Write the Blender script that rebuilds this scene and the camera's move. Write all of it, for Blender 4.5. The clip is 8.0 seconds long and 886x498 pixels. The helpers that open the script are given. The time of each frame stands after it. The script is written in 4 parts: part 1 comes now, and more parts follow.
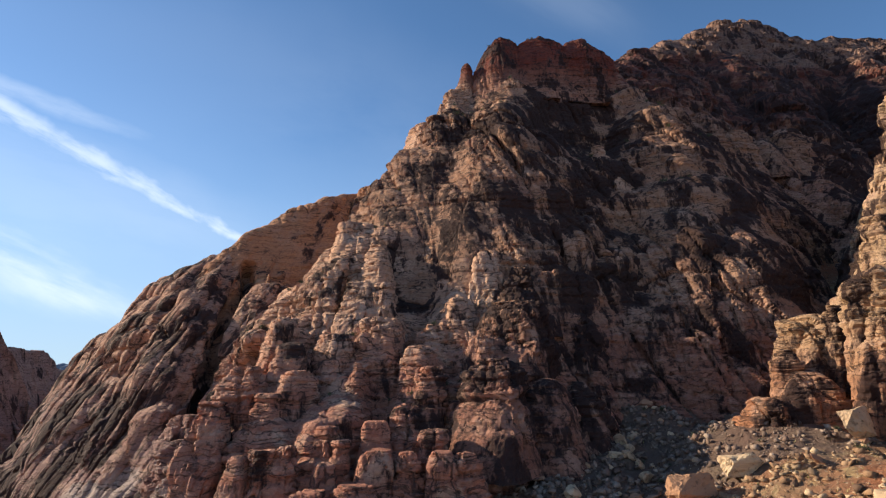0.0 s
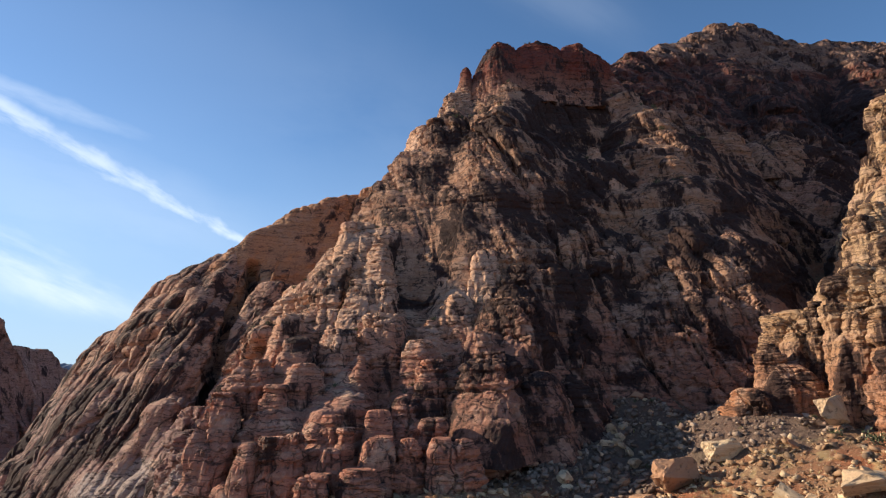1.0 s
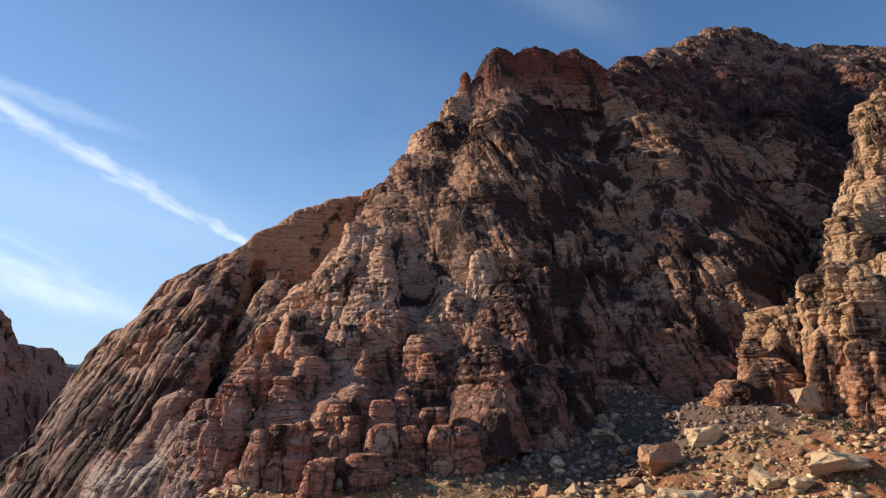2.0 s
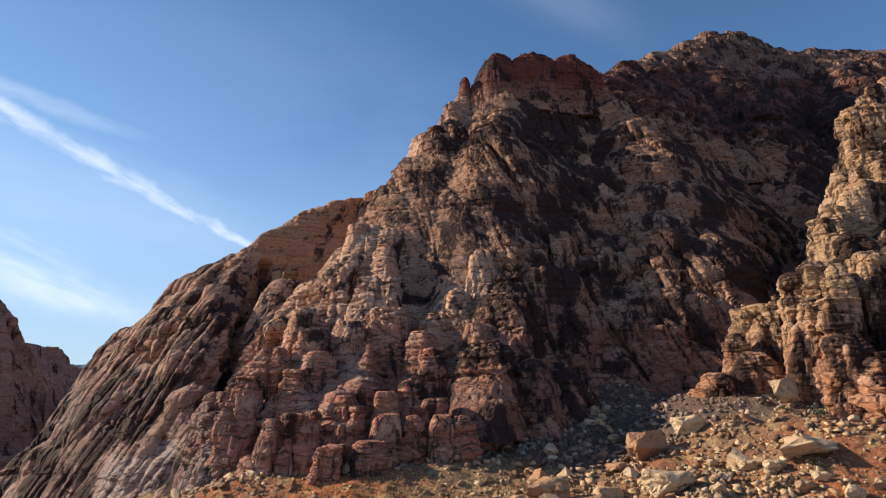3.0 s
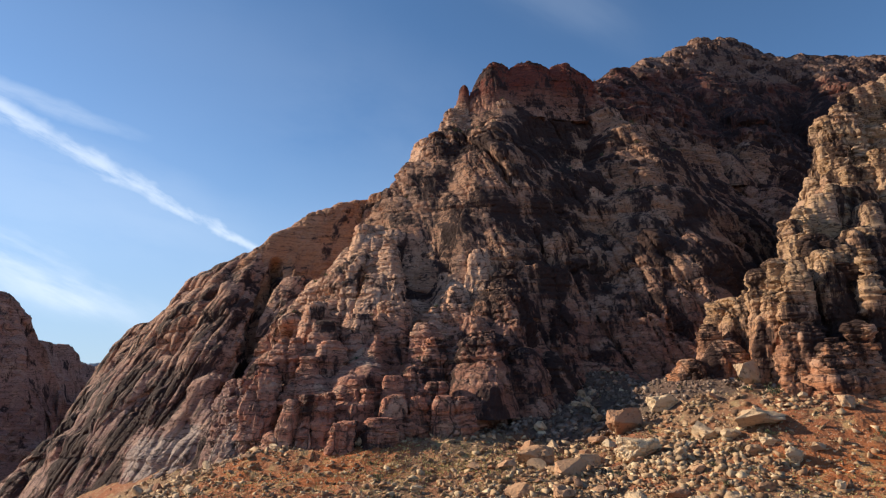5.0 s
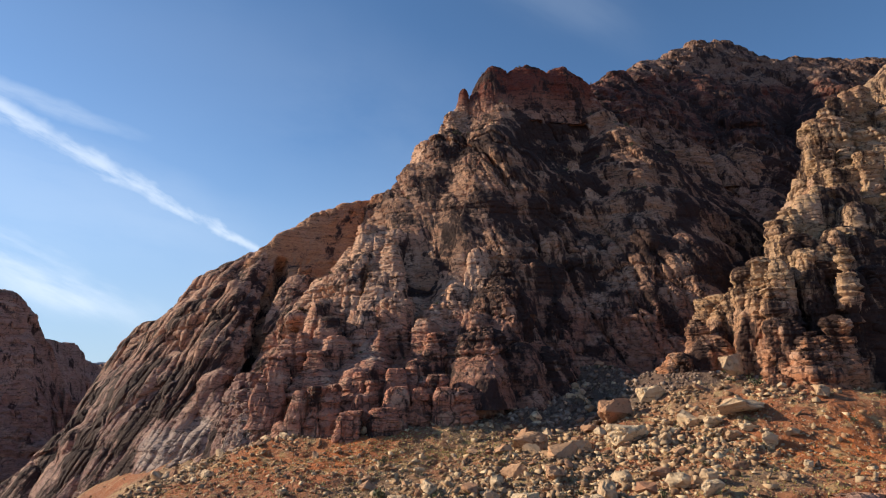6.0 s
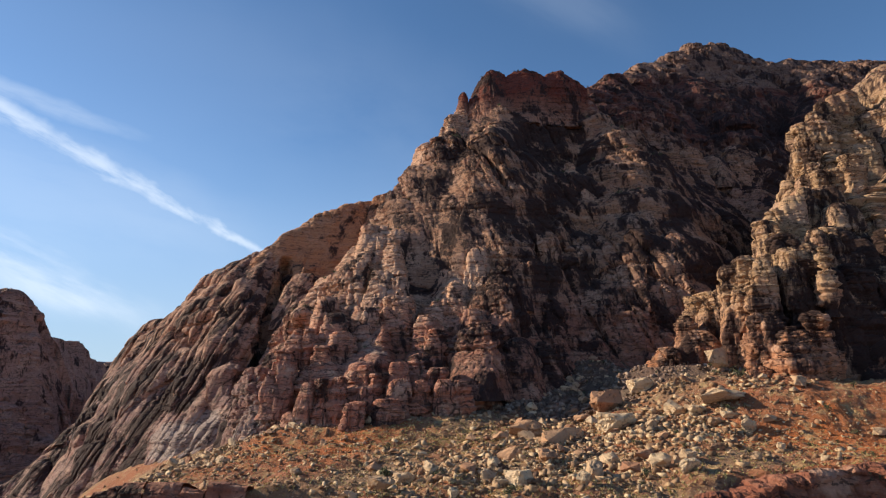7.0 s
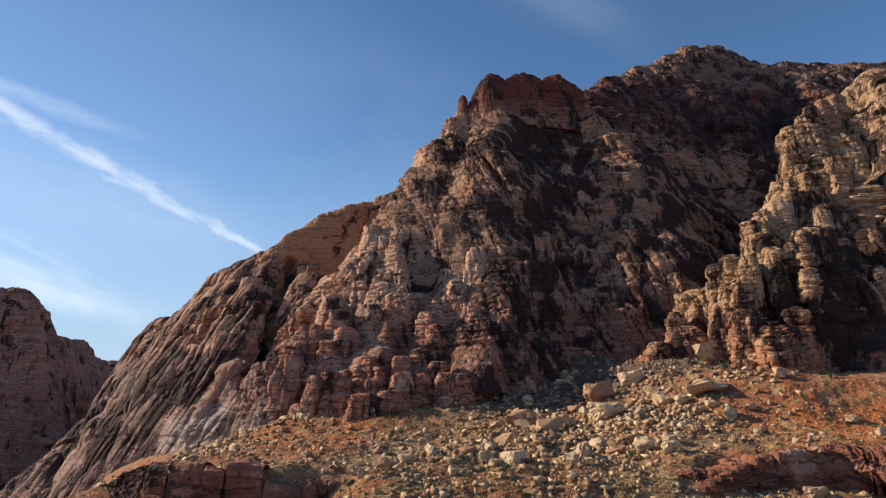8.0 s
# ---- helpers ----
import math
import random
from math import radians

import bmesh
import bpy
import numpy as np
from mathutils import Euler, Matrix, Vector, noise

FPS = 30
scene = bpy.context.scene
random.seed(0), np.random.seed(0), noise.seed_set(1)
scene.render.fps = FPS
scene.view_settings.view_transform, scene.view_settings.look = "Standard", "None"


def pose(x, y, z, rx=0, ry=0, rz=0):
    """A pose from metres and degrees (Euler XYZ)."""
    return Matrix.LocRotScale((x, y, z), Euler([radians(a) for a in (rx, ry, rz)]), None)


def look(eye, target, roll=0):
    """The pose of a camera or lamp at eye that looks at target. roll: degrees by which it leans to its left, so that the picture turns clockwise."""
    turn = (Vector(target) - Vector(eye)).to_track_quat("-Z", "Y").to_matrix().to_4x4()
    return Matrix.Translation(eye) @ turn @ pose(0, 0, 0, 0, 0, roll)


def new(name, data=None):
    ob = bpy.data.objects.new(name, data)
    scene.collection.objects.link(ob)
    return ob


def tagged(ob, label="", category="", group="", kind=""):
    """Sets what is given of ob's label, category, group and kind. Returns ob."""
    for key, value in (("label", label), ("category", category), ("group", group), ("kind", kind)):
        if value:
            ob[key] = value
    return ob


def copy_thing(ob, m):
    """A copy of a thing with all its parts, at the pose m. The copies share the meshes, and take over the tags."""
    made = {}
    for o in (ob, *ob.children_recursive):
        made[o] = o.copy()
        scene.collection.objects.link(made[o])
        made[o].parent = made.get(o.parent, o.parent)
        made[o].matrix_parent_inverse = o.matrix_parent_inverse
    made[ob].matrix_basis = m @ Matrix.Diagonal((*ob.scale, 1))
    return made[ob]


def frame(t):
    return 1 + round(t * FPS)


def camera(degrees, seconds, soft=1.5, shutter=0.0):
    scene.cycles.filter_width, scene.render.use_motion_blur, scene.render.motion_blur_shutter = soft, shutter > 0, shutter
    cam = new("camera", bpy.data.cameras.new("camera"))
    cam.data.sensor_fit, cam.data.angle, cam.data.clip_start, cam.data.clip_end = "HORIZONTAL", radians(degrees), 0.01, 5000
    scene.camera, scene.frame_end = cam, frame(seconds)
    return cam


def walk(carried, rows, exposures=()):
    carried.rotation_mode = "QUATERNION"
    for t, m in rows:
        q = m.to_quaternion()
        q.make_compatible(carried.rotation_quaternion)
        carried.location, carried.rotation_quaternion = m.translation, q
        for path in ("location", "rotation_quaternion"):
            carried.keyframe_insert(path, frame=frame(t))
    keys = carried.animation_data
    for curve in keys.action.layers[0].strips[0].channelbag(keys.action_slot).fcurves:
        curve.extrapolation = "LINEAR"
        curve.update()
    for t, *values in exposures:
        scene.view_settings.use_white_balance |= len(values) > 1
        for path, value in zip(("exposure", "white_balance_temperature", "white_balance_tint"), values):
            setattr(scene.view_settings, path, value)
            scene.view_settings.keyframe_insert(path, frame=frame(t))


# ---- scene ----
cam = camera(70.0, 8.0, soft=1.2)
METRES, EYE, TILT, LEAN, TURN = 80.0, 44.0, 11.5, 0.0, 0.0
ROWS = [
    (0.0, 0.00000, 0.00000, 0.00000, 0.000, 0.000, -0.000),
    (0.5, 0.00065, -0.04880, -0.00428, -0.007, 0.029, -0.010),
    (1.0, 0.00131, -0.10440, -0.00812, -0.007, 0.065, -0.040),
    (1.5, 0.00138, -0.16470, -0.01051, -0.007, 0.087, -0.050),
    (3.0, -0.00152, -0.35210, -0.01530, -0.036, 0.174, -0.080),
    (3.5, -0.00276, -0.41680, -0.01602, -0.044, 0.174, -0.060),
    (4.0, -0.00450, -0.47860, -0.01791, -0.044, 0.174, -0.060),
    (4.5, -0.00537, -0.54380, -0.01958, -0.044, 0.181, -0.050),
    (6.0, -0.00812, -0.73770, -0.02342, -0.051, 0.152, -0.010),
    (6.5, -0.00935, -0.80360, -0.02451, -0.051, 0.131, 0.010),
    (7.0, -0.01037, -0.86950, -0.02603, -0.058, 0.131, 0.010),
    (7.5, -0.01131, -0.93590, -0.02741, -0.051, 0.116, 0.010),
    (8.0, -0.01160, -0.99870, -0.02886, -0.051, 0.109, 0.020),
]
walk(cam, [(t, pose(0, 0, EYE, TILT, LEAN, TURN) @ pose(METRES * x, METRES * y, METRES * z, 90 + pitch, roll, yaw)) for t, x, y, z, yaw, pitch, roll in ROWS],
     exposures=[(0.0, 0.66, 6050, 8), (3.0, 0.60, 6050, 8), (8.0, 0.50, 6050, 8)])

# ---- light: clear morning sky, one low warm sun from beyond the ridge on the left ----
SUN_TO = Vector((-0.80, 0.235, 0.365)).normalized()
sun_data = bpy.data.lights.new("sun", "SUN")
sun_data.energy, sun_data.angle, sun_data.color = 5.0, radians(0.6), (1.0, 0.81, 0.58)
sun = new("sun", sun_data)
sun.matrix_world = look(SUN_TO * 900, (0, 0, 0))
world = bpy.data.worlds.new("sky")
scene.world = world
world.use_nodes = True
sky = world.node_tree.nodes.new("ShaderNodeTexSky")
sky.sky_type, sky.sun_disc = "NISHITA", False
sky.sun_elevation = math.asin(SUN_TO.z)
sky.sun_rotation = math.atan2(SUN_TO.x, SUN_TO.y)
sky.altitude, sky.air_density, sky.dust_density, sky.ozone_density = 1500, 0.78, 0.0, 2.2
back = world.node_tree.nodes["Background"]
back.inputs["Strength"].default_value = 0.104
wn, wl = world.node_tree.nodes, world.node_tree.links
heaven = wn.new("ShaderNodeTexCoord").outputs["Generated"]


def way(px, py):
    """The direction of a place in the sky, from its tangents right of and above the first view's axis."""
    return (pose(0, 0, 0, 90 + TILT) @ Vector((px, py, -1.0))).normalized()


def sky_math(op, a, b=None, c=None):
    t = wn.new("ShaderNodeMath")
    t.operation, t.use_clamp = op, op == "SUBTRACT"
    for socket, value in zip(t.inputs, (a, b, c)):
        if isinstance(value, bpy.types.NodeSocket):
            wl.new(value, socket)
        elif value is not None:
            socket.default_value = value
    return t.outputs[0]


def sky_dot(v):
    t = wn.new("ShaderNodeVectorMath")
    t.operation = "DOT_PRODUCT"
    wl.new(heaven, t.inputs[0])
    t.inputs[1].default_value = v
    return t.outputs["Value"]


def sky_span(value, a, b, c=0.0, d=1.0):
    t = wn.new("ShaderNodeMapRange")
    t.interpolation_type = "SMOOTHSTEP"
    wl.new(value, t.inputs["Value"])
    for k, x in zip(("From Min", "From Max", "To Min", "To Max"), (a, b, c, d)):
        t.inputs[k].default_value = x
    return t.outputs["Result"]


def sky_noise(scale, detail, stretch=None):
    t = wn.new("ShaderNodeTexNoise")
    source = heaven
    if stretch:
        m = wn.new("ShaderNodeVectorMath")
        m.operation = "ADD"
        along = wn.new("ShaderNodeVectorMath")
        along.operation = "SCALE"
        along.inputs[0].default_value = stretch
        wl.new(sky_math("MULTIPLY", sky_dot(stretch), -0.8), along.inputs["Scale"])
        wl.new(heaven, m.inputs[0]), wl.new(along.outputs[0], m.inputs[1])
        source = m.outputs[0]
    wl.new(source, t.inputs["Vector"])
    t.inputs["Scale"].default_value, t.inputs["Detail"].default_value, t.inputs["Roughness"].default_value = scale, detail, 0.62
    return t.outputs["Fac"]


def streak(a, b, wide_a, wide_b, density, scale, hard=0.0):
    """A cloud streak along the great circle through two places of the sky, its half widths there, and how thick it is."""
    a, b = way(*a), way(*b)
    side = a.cross(b).normalized()
    along = side.cross(a).normalized()
    t = sky_span(sky_dot(along), 0.0, b.dot(along), wide_a, wide_b)
    ragged = sky_noise(scale, 6, along)
    off = sky_math("ABSOLUTE", sky_math("ADD", sky_dot(side), sky_math("MULTIPLY", sky_math("ADD", sky_noise(scale * 0.5, 3), -0.5), wide_a * 0.9)))
    core = sky_span(sky_math("DIVIDE", off, t), 1.0, 0.1)
    body = sky_math("MULTIPLY", core, sky_span(ragged, 0.32 - hard, 0.72 - hard))
    tail = sky_span(sky_dot(along), b.dot(along) + 0.05, b.dot(along) - 0.12)
    return sky_math("MULTIPLY", sky_math("MULTIPLY", body, tail), density)


cover = None
for cloud in (
    streak((-0.70, 0.223), (-0.225, -0.036), 0.026, 0.009, 0.60, 40, 0.06),
    streak((-0.70, -0.008), (-0.46, -0.112), 0.066, 0.040, 0.62, 20, 0.06),
    streak((-0.70, 0.29), (-0.38, 0.13), 0.040, 0.050, 0.07, 10, 0.10),
    streak((-0.56, 0.21), (-0.46, 0.175), 0.022, 0.016, 0.30, 22, 0.08),
    streak((-0.75, 0.34), (0.05, 0.18), 0.260, 0.140, 0.06, 5, 0.20),
    streak((0.16, 0.42), (0.32, 0.33), 0.070, 0.050, 0.08, 9, 0.10),
    streak((-0.72, 0.12), (-0.30, 0.02), 0.160, 0.080, 0.16, 7, 0.12),
):
    cover = cloud if cover is None else sky_math("MAXIMUM", cover, cloud)
veil = wn.new("ShaderNodeMix")
veil.data_type = "RGBA"
wl.new(cover, veil.inputs["Factor"])
clear = wn.new("ShaderNodeMix")
clear.data_type, clear.blend_type = "RGBA", "MULTIPLY"
clear.inputs["Factor"].default_value = 1.0
wl.new(sky.outputs[0], clear.inputs[6])
clear.inputs[7].default_value = (0.945, 1.05, 1.055, 1)
height = wn.new("ShaderNodeSeparateXYZ")
wl.new(heaven, height.inputs[0])
haze_mix = wn.new("ShaderNodeMix")
haze_mix.data_type = "RGBA"
wl.new(sky_span(height.outputs[2], 0.42, 0.0, 0.0, 0.85), haze_mix.inputs["Factor"])
wl.new(clear.outputs[2], haze_mix.inputs[6])
haze_mix.inputs[7].default_value = (3.15, 3.85, 4.75, 1)
wl.new(haze_mix.outputs[2], veil.inputs[6])
veil.inputs[7].default_value = (6.7, 7.0, 7.4, 1)
wl.new(veil.outputs[2], back.inputs["Color"])


# ---- materials ----
def nodes_of(name):
    m = bpy.data.materials.new(name)
    m.use_nodes = True
    return m, m.node_tree.nodes, m.node_tree.links, m.node_tree.nodes["Principled BSDF"]


class Graph:
    """Short calls for the nodes that the materials share."""

    def __init__(self, name, rough=0.9):
        self.m, self.n, self.l, self.out = nodes_of(name)
        self.out.inputs["Roughness"].default_value = rough
        self.out.inputs["Specular IOR Level"].default_value = 0.25
        self.pos = self.n.new("ShaderNodeNewGeometry").outputs["Position"]

    def put(self, socket, value):
        if isinstance(value, bpy.types.NodeSocket):
            self.l.new(value, socket)
        elif value is not None:
            socket.default_value = value

    def scaled(self, sx, sy, sz, source=None):
        v = self.n.new("ShaderNodeVectorMath")
        v.operation = "MULTIPLY"
        self.put(v.inputs[0], source or self.pos)
        v.inputs[1].default_value = (sx, sy, sz)
        return v.outputs[0]

    def noise(self, vector, scale=1.0, detail=4.0, rough=0.55, warp=0.0):
        t = self.n.new("ShaderNodeTexNoise")
        self.put(t.inputs["Vector"], vector)
        t.inputs["Scale"].default_value, t.inputs["Detail"].default_value = scale, detail
        t.inputs["Roughness"].default_value, t.inputs["Distortion"].default_value = rough, warp
        return t.outputs["Fac"]

    def cells(self, vector, scale=1.0, feature="F1"):
        t = self.n.new("ShaderNodeTexVoronoi")
        t.feature = feature
        self.put(t.inputs["Vector"], vector)
        t.inputs["Scale"].default_value = scale
        return t.outputs["Distance"], t.outputs["Color"] if feature == "F1" else None

    def span(self, value, a, b, c=0.0, d=1.0):
        t = self.n.new("ShaderNodeMapRange")
        t.interpolation_type = "SMOOTHSTEP"
        self.put(t.inputs["Value"], value)
        for k, x in zip(("From Min", "From Max", "To Min", "To Max"), (a, b, c, d)):
            t.inputs[k].default_value = x
        return t.outputs["Result"]

    def sum(self, op, a, b):
        t = self.n.new("ShaderNodeMath")
        t.operation = op
        self.put(t.inputs[0], a), self.put(t.inputs[1], b)
        return t.outputs[0]

    def mix(self, fac, a, b, blend="MIX"):
        t = self.n.new("ShaderNodeMix")
        t.data_type, t.blend_type = "RGBA", blend
        self.put(t.inputs["Factor"], fac)
        self.put(t.inputs[6], (*a, 1) if isinstance(a, tuple) else a)
        self.put(t.inputs[7], (*b, 1) if isinstance(b, tuple) else b)
        return t.outputs[2]

    def axis(self, k, source=None):
        t = self.n.new("ShaderNodeSeparateXYZ")
        self.put(t.inputs[0], source or self.pos)
        return t.outputs[k]

    def attribute(self, name):
        t = self.n.new("ShaderNodeAttribute")
        t.attribute_name = name
        return t.outputs["Fac"]

    def rand(self):
        return self.n.new("ShaderNodeObjectInfo").outputs["Random"]

    def done(self, colour, height=None, strength=0.6, distance=0.3):
        self.put(self.out.inputs["Base Color"], colour)
        if height is not None:
            b = self.n.new("ShaderNodeBump")
            b.inputs["Strength"].default_value, b.inputs["Distance"].default_value = strength, distance
            self.put(b.inputs["Height"], height)
            self.l.new(b.outputs[0], self.out.inputs["Normal"])
        return self.m


def sandstone(name, low, mid, top, z_low, z_top, varnish=0.5, lean=0.0, dirt=1.0, lines=0.2, dark=(0.042, 0.024, 0.021), cream=1.0):
    """Bedded desert sandstone: a colour for the foot, the wall and the cap rock, thin beds, black varnish streaks, pits."""
    g = Graph(name)
    skew = g.n.new("ShaderNodeCombineXYZ")
    g.put(skew.inputs[0], g.sum("SUBTRACT", g.axis(0), g.sum("MULTIPLY", g.axis(2), lean)))
    g.put(skew.inputs[1], g.axis(1)), g.put(skew.inputs[2], g.axis(2))
    skew = skew.outputs[0]
    broad = g.noise(g.scaled(0.012, 0.012, 0.02), 1, 4)
    z = g.sum("ADD", g.axis(2), g.sum("MULTIPLY", g.sum("SUBTRACT", broad, 0.5), 40.0))
    colour = g.mix(g.span(z, z_low - 14, z_low + 14), low, mid)
    colour = g.mix(g.span(z, z_top - 9, z_top + 5), colour, top)
    beds = g.noise(g.scaled(0.03, 0.03, 0.34), 1, 5, 0.6, 0.6)
    colour = g.mix(g.span(beds, 0.45, 0.66, 0.0, 0.6 * cream), colour, g.mix(0.55, colour, (0.66, 0.50, 0.37)))
    colour = g.mix(g.span(beds, 0.48, 0.30, 0.0, 0.6), colour, g.mix(0.6, colour, (0.28, 0.12, 0.08)))
    patch = g.noise(g.scaled(0.05, 0.05, 0.04), 1, 5, 0.6)
    colour = g.mix(g.span(patch, 0.5, 0.7, 0.0, 0.55 * min(1.0, 0.2 + cream)), colour, (0.36, 0.19, 0.135))
    colour = g.mix(g.span(g.noise(g.scaled(0.09, 0.09, 0.07, skew), 1, 4, 0.6), 0.52, 0.66, 0.0, 0.65 * cream), colour, (0.66, 0.47, 0.33))
    streak_a = g.noise(g.scaled(0.075, 0.075, 0.034, skew), 1, 8, 0.64, 0.3)
    streak_b = g.noise(g.scaled(0.42, 0.42, 0.06, skew), 1, 6, 0.68, 0.5)
    # the attribute adds placed varnish marks, and shade painted on some flanks
    stain_shade = g.sum("ADD", g.sum("ADD", g.sum("MULTIPLY", streak_a, 0.72), g.sum("MULTIPLY", streak_b, 0.28)), g.sum("MULTIPLY", g.attribute("stain_shade"), 0.30))
    colour = g.mix(g.span(stain_shade, 0.58 - 0.10 * varnish, 0.63 - 0.10 * varnish, 0.0, 0.60), colour, (0.12, 0.072, 0.056))
    colour = g.mix(g.span(stain_shade, 0.61 - 0.10 * varnish, 0.65 - 0.10 * varnish, 0.0, 0.90), colour, dark)
    pale = g.span(g.sum("ADD", g.sum("MULTIPLY", g.attribute("stain_shade"), -1.0), g.sum("MULTIPLY", g.sum("SUBTRACT", streak_b, 0.5), 1.6)), 0.35, 0.55, 0.0, 0.9)
    colour = g.mix(pale, colour, (0.42, 0.365, 0.32))
    pits = g.noise(g.scaled(0.34, 0.34, 0.62), 1, 6, 0.7, 0.3)
    colour = g.mix(g.span(pits, 0.57, 0.62, 0.0, 0.75 * dirt), colour, (0.055, 0.038, 0.032))
    wobble = g.n.new("ShaderNodeVectorMath")
    wobble.operation = "ADD"
    shake = g.n.new("ShaderNodeTexNoise")
    g.put(shake.inputs["Vector"], g.pos)
    shake.inputs["Scale"].default_value, shake.inputs["Detail"].default_value = 0.16, 5
    g.put(wobble.inputs[0], skew), g.put(wobble.inputs[1], g.scaled(5.0, 5.0, 5.0, shake.outputs["Color"]))
    # thin cracks drawn as dark lines, the shade of their hollows in colour
    fissure = g.cells(g.scaled(0.11, 0.11, 0.030, wobble.outputs[0]), 1.0, "DISTANCE_TO_EDGE")[0]
    course = g.sum("ABSOLUTE", g.sum("SUBTRACT", g.noise(g.scaled(0.025, 0.025, 0.56, wobble.outputs[0]), 1, 2, 0.5), 0.5), None)
    some = g.noise(g.scaled(0.045, 0.045, 0.03), 1, 3, 0.5)
    gap = g.sum("MAXIMUM", g.sum("MULTIPLY", g.span(fissure, 0.032, 0.006), g.span(some, 0.50, 0.62)), g.sum("MULTIPLY", g.span(course, 0.026, 0.005), g.span(streak_b, 0.40, 0.52, lines, 0.92)))
    colour = g.mix(g.sum("MULTIPLY", gap, 0.75), colour, (0.045, 0.03, 0.026))
    grain = g.noise(g.pos, 1.1, 6, 0.78)
    colour = g.mix(0.42, colour, g.mix(g.span(grain, 0.25, 0.75), (0.25, 0.24, 0.24), (1.15, 1.12, 1.1)), "MULTIPLY")
    colour = g.mix(1.0, colour, (1.0, 0.90, 0.88), "MULTIPLY")
    fine = g.sum("ADD", g.noise(g.scaled(0.6, 0.6, 1.5), 1, 7, 0.7), g.sum("MULTIPLY", g.cells(g.scaled(0.45, 0.45, 0.3), 1.0)[0], 0.5))
    fine = g.sum("SUBTRACT", fine, g.sum("MULTIPLY", gap, 0.5))
    return g.done(colour, fine, 0.9, 1.1)


CREAM, PINK, RED = (0.68, 0.445, 0.285), (0.50, 0.24, 0.155), (0.24, 0.085, 0.055)
rock_main = sandstone("banded_sandstone", PINK, CREAM, RED, 54, 212, 0.62, 0.0, 0.85, 0.5, cream=1.3)
# darker, varnished wall rock; on the gully knobs it stands for shade
rock_wall = sandstone("varnished_shaded_sandstone", (0.38, 0.195, 0.13), (0.44, 0.27, 0.165), RED, 62, 208, 0.9, -0.2, 1.0, 0.0, cream=0.75)
rock_cap = sandstone("red_caprock", (0.46, 0.27, 0.18), (0.21, 0.062, 0.040), (0.19, 0.055, 0.036), 204, 250, 0.85, cream=0.1)
rock_dome = sandstone("smooth_slickrock", (0.48, 0.26, 0.155), (0.60, 0.33, 0.17), (0.60, 0.33, 0.17), 60, 200, 0.62, 0.3, 0.5, cream=0.5)
rock_left = sandstone("slab_sandstone", (0.33, 0.225, 0.19), (0.50, 0.31, 0.205), (0.50, 0.31, 0.20), 40, 175, 1.06, 0.5)
rock_back = sandstone("summit_sandstone", (0.40, 0.25, 0.165), (0.145, 0.05, 0.036), (0.27, 0.175, 0.125), 196, 302, 1.0, cream=0.4)
rock_right = sandstone("buttress_sandstone", (0.46, 0.225, 0.115), (0.52, 0.375, 0.215), (0.47, 0.335, 0.195), 46, 175, 0.84, 0.0, 1.0, 0.7)
rock_ledge = sandstone("red_ledge_rock", (0.30, 0.11, 0.06), (0.34, 0.14, 0.08), (0.34, 0.14, 0.08), 4, 60, 0.45, 0.0, 1.0, 0.5)
rock_far = sandstone("far_sandstone", (0.34, 0.22, 0.18), (0.44, 0.29, 0.225), (0.30, 0.19, 0.15), 20, 110, 0.5, cream=0.6)

# the far ridge's air haze is put into its blue colour
g = Graph("hazed_ridge_blue")
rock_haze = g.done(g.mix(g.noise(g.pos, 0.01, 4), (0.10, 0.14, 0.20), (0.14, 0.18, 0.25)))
g = Graph("desert_soil", 0.95)
tone = g.noise(g.scaled(0.03, 0.03, 0.03), 1, 5, 0.6)
colour = g.mix(g.span(tone, 0.40, 0.60), (0.30, 0.18, 0.10), (0.30, 0.115, 0.055))
colour = g.mix(g.attribute("red"), colour, (0.42, 0.13, 0.04))
# below zero the attribute holds the gully's painted shade
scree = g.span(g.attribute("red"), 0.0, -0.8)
dry = g.noise(g.scaled(0.16, 0.16, 0.16), 1, 5, 0.65)
colour = g.mix(g.span(dry, 0.52, 0.66, 0.0, 0.65), colour, (0.46, 0.34, 0.16))
colour = g.mix(g.span(g.noise(g.pos, 0.55, 6, 0.75), 0.54, 0.64, 0.0, 0.75), colour, (0.07, 0.045, 0.03))
colour = g.mix(g.span(g.noise(g.pos, 1.3, 4, 0.75), 0.58, 0.66, 0.0, 0.75), colour, (0.58, 0.45, 0.31))
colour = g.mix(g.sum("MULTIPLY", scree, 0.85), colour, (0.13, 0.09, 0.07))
ground_mat = g.done(colour, g.noise(g.pos, 0.8, 6, 0.8), 0.9, 0.9)


# ---- noise on arrays ----
def hashed(i, j, k, seed):
    h = (i * 374761393 + j * 668265263 + k * 1274126177 + seed * 974634777) & 0xFFFFFFFF
    h = ((h ^ (h >> 13)) * 1274126177) & 0xFFFFFFFF
    h = ((h ^ (h >> 16)) * 2246822519) & 0xFFFFFFFF
    return ((h ^ (h >> 15)) & 0xFFFFFF) / float(0x1000000)


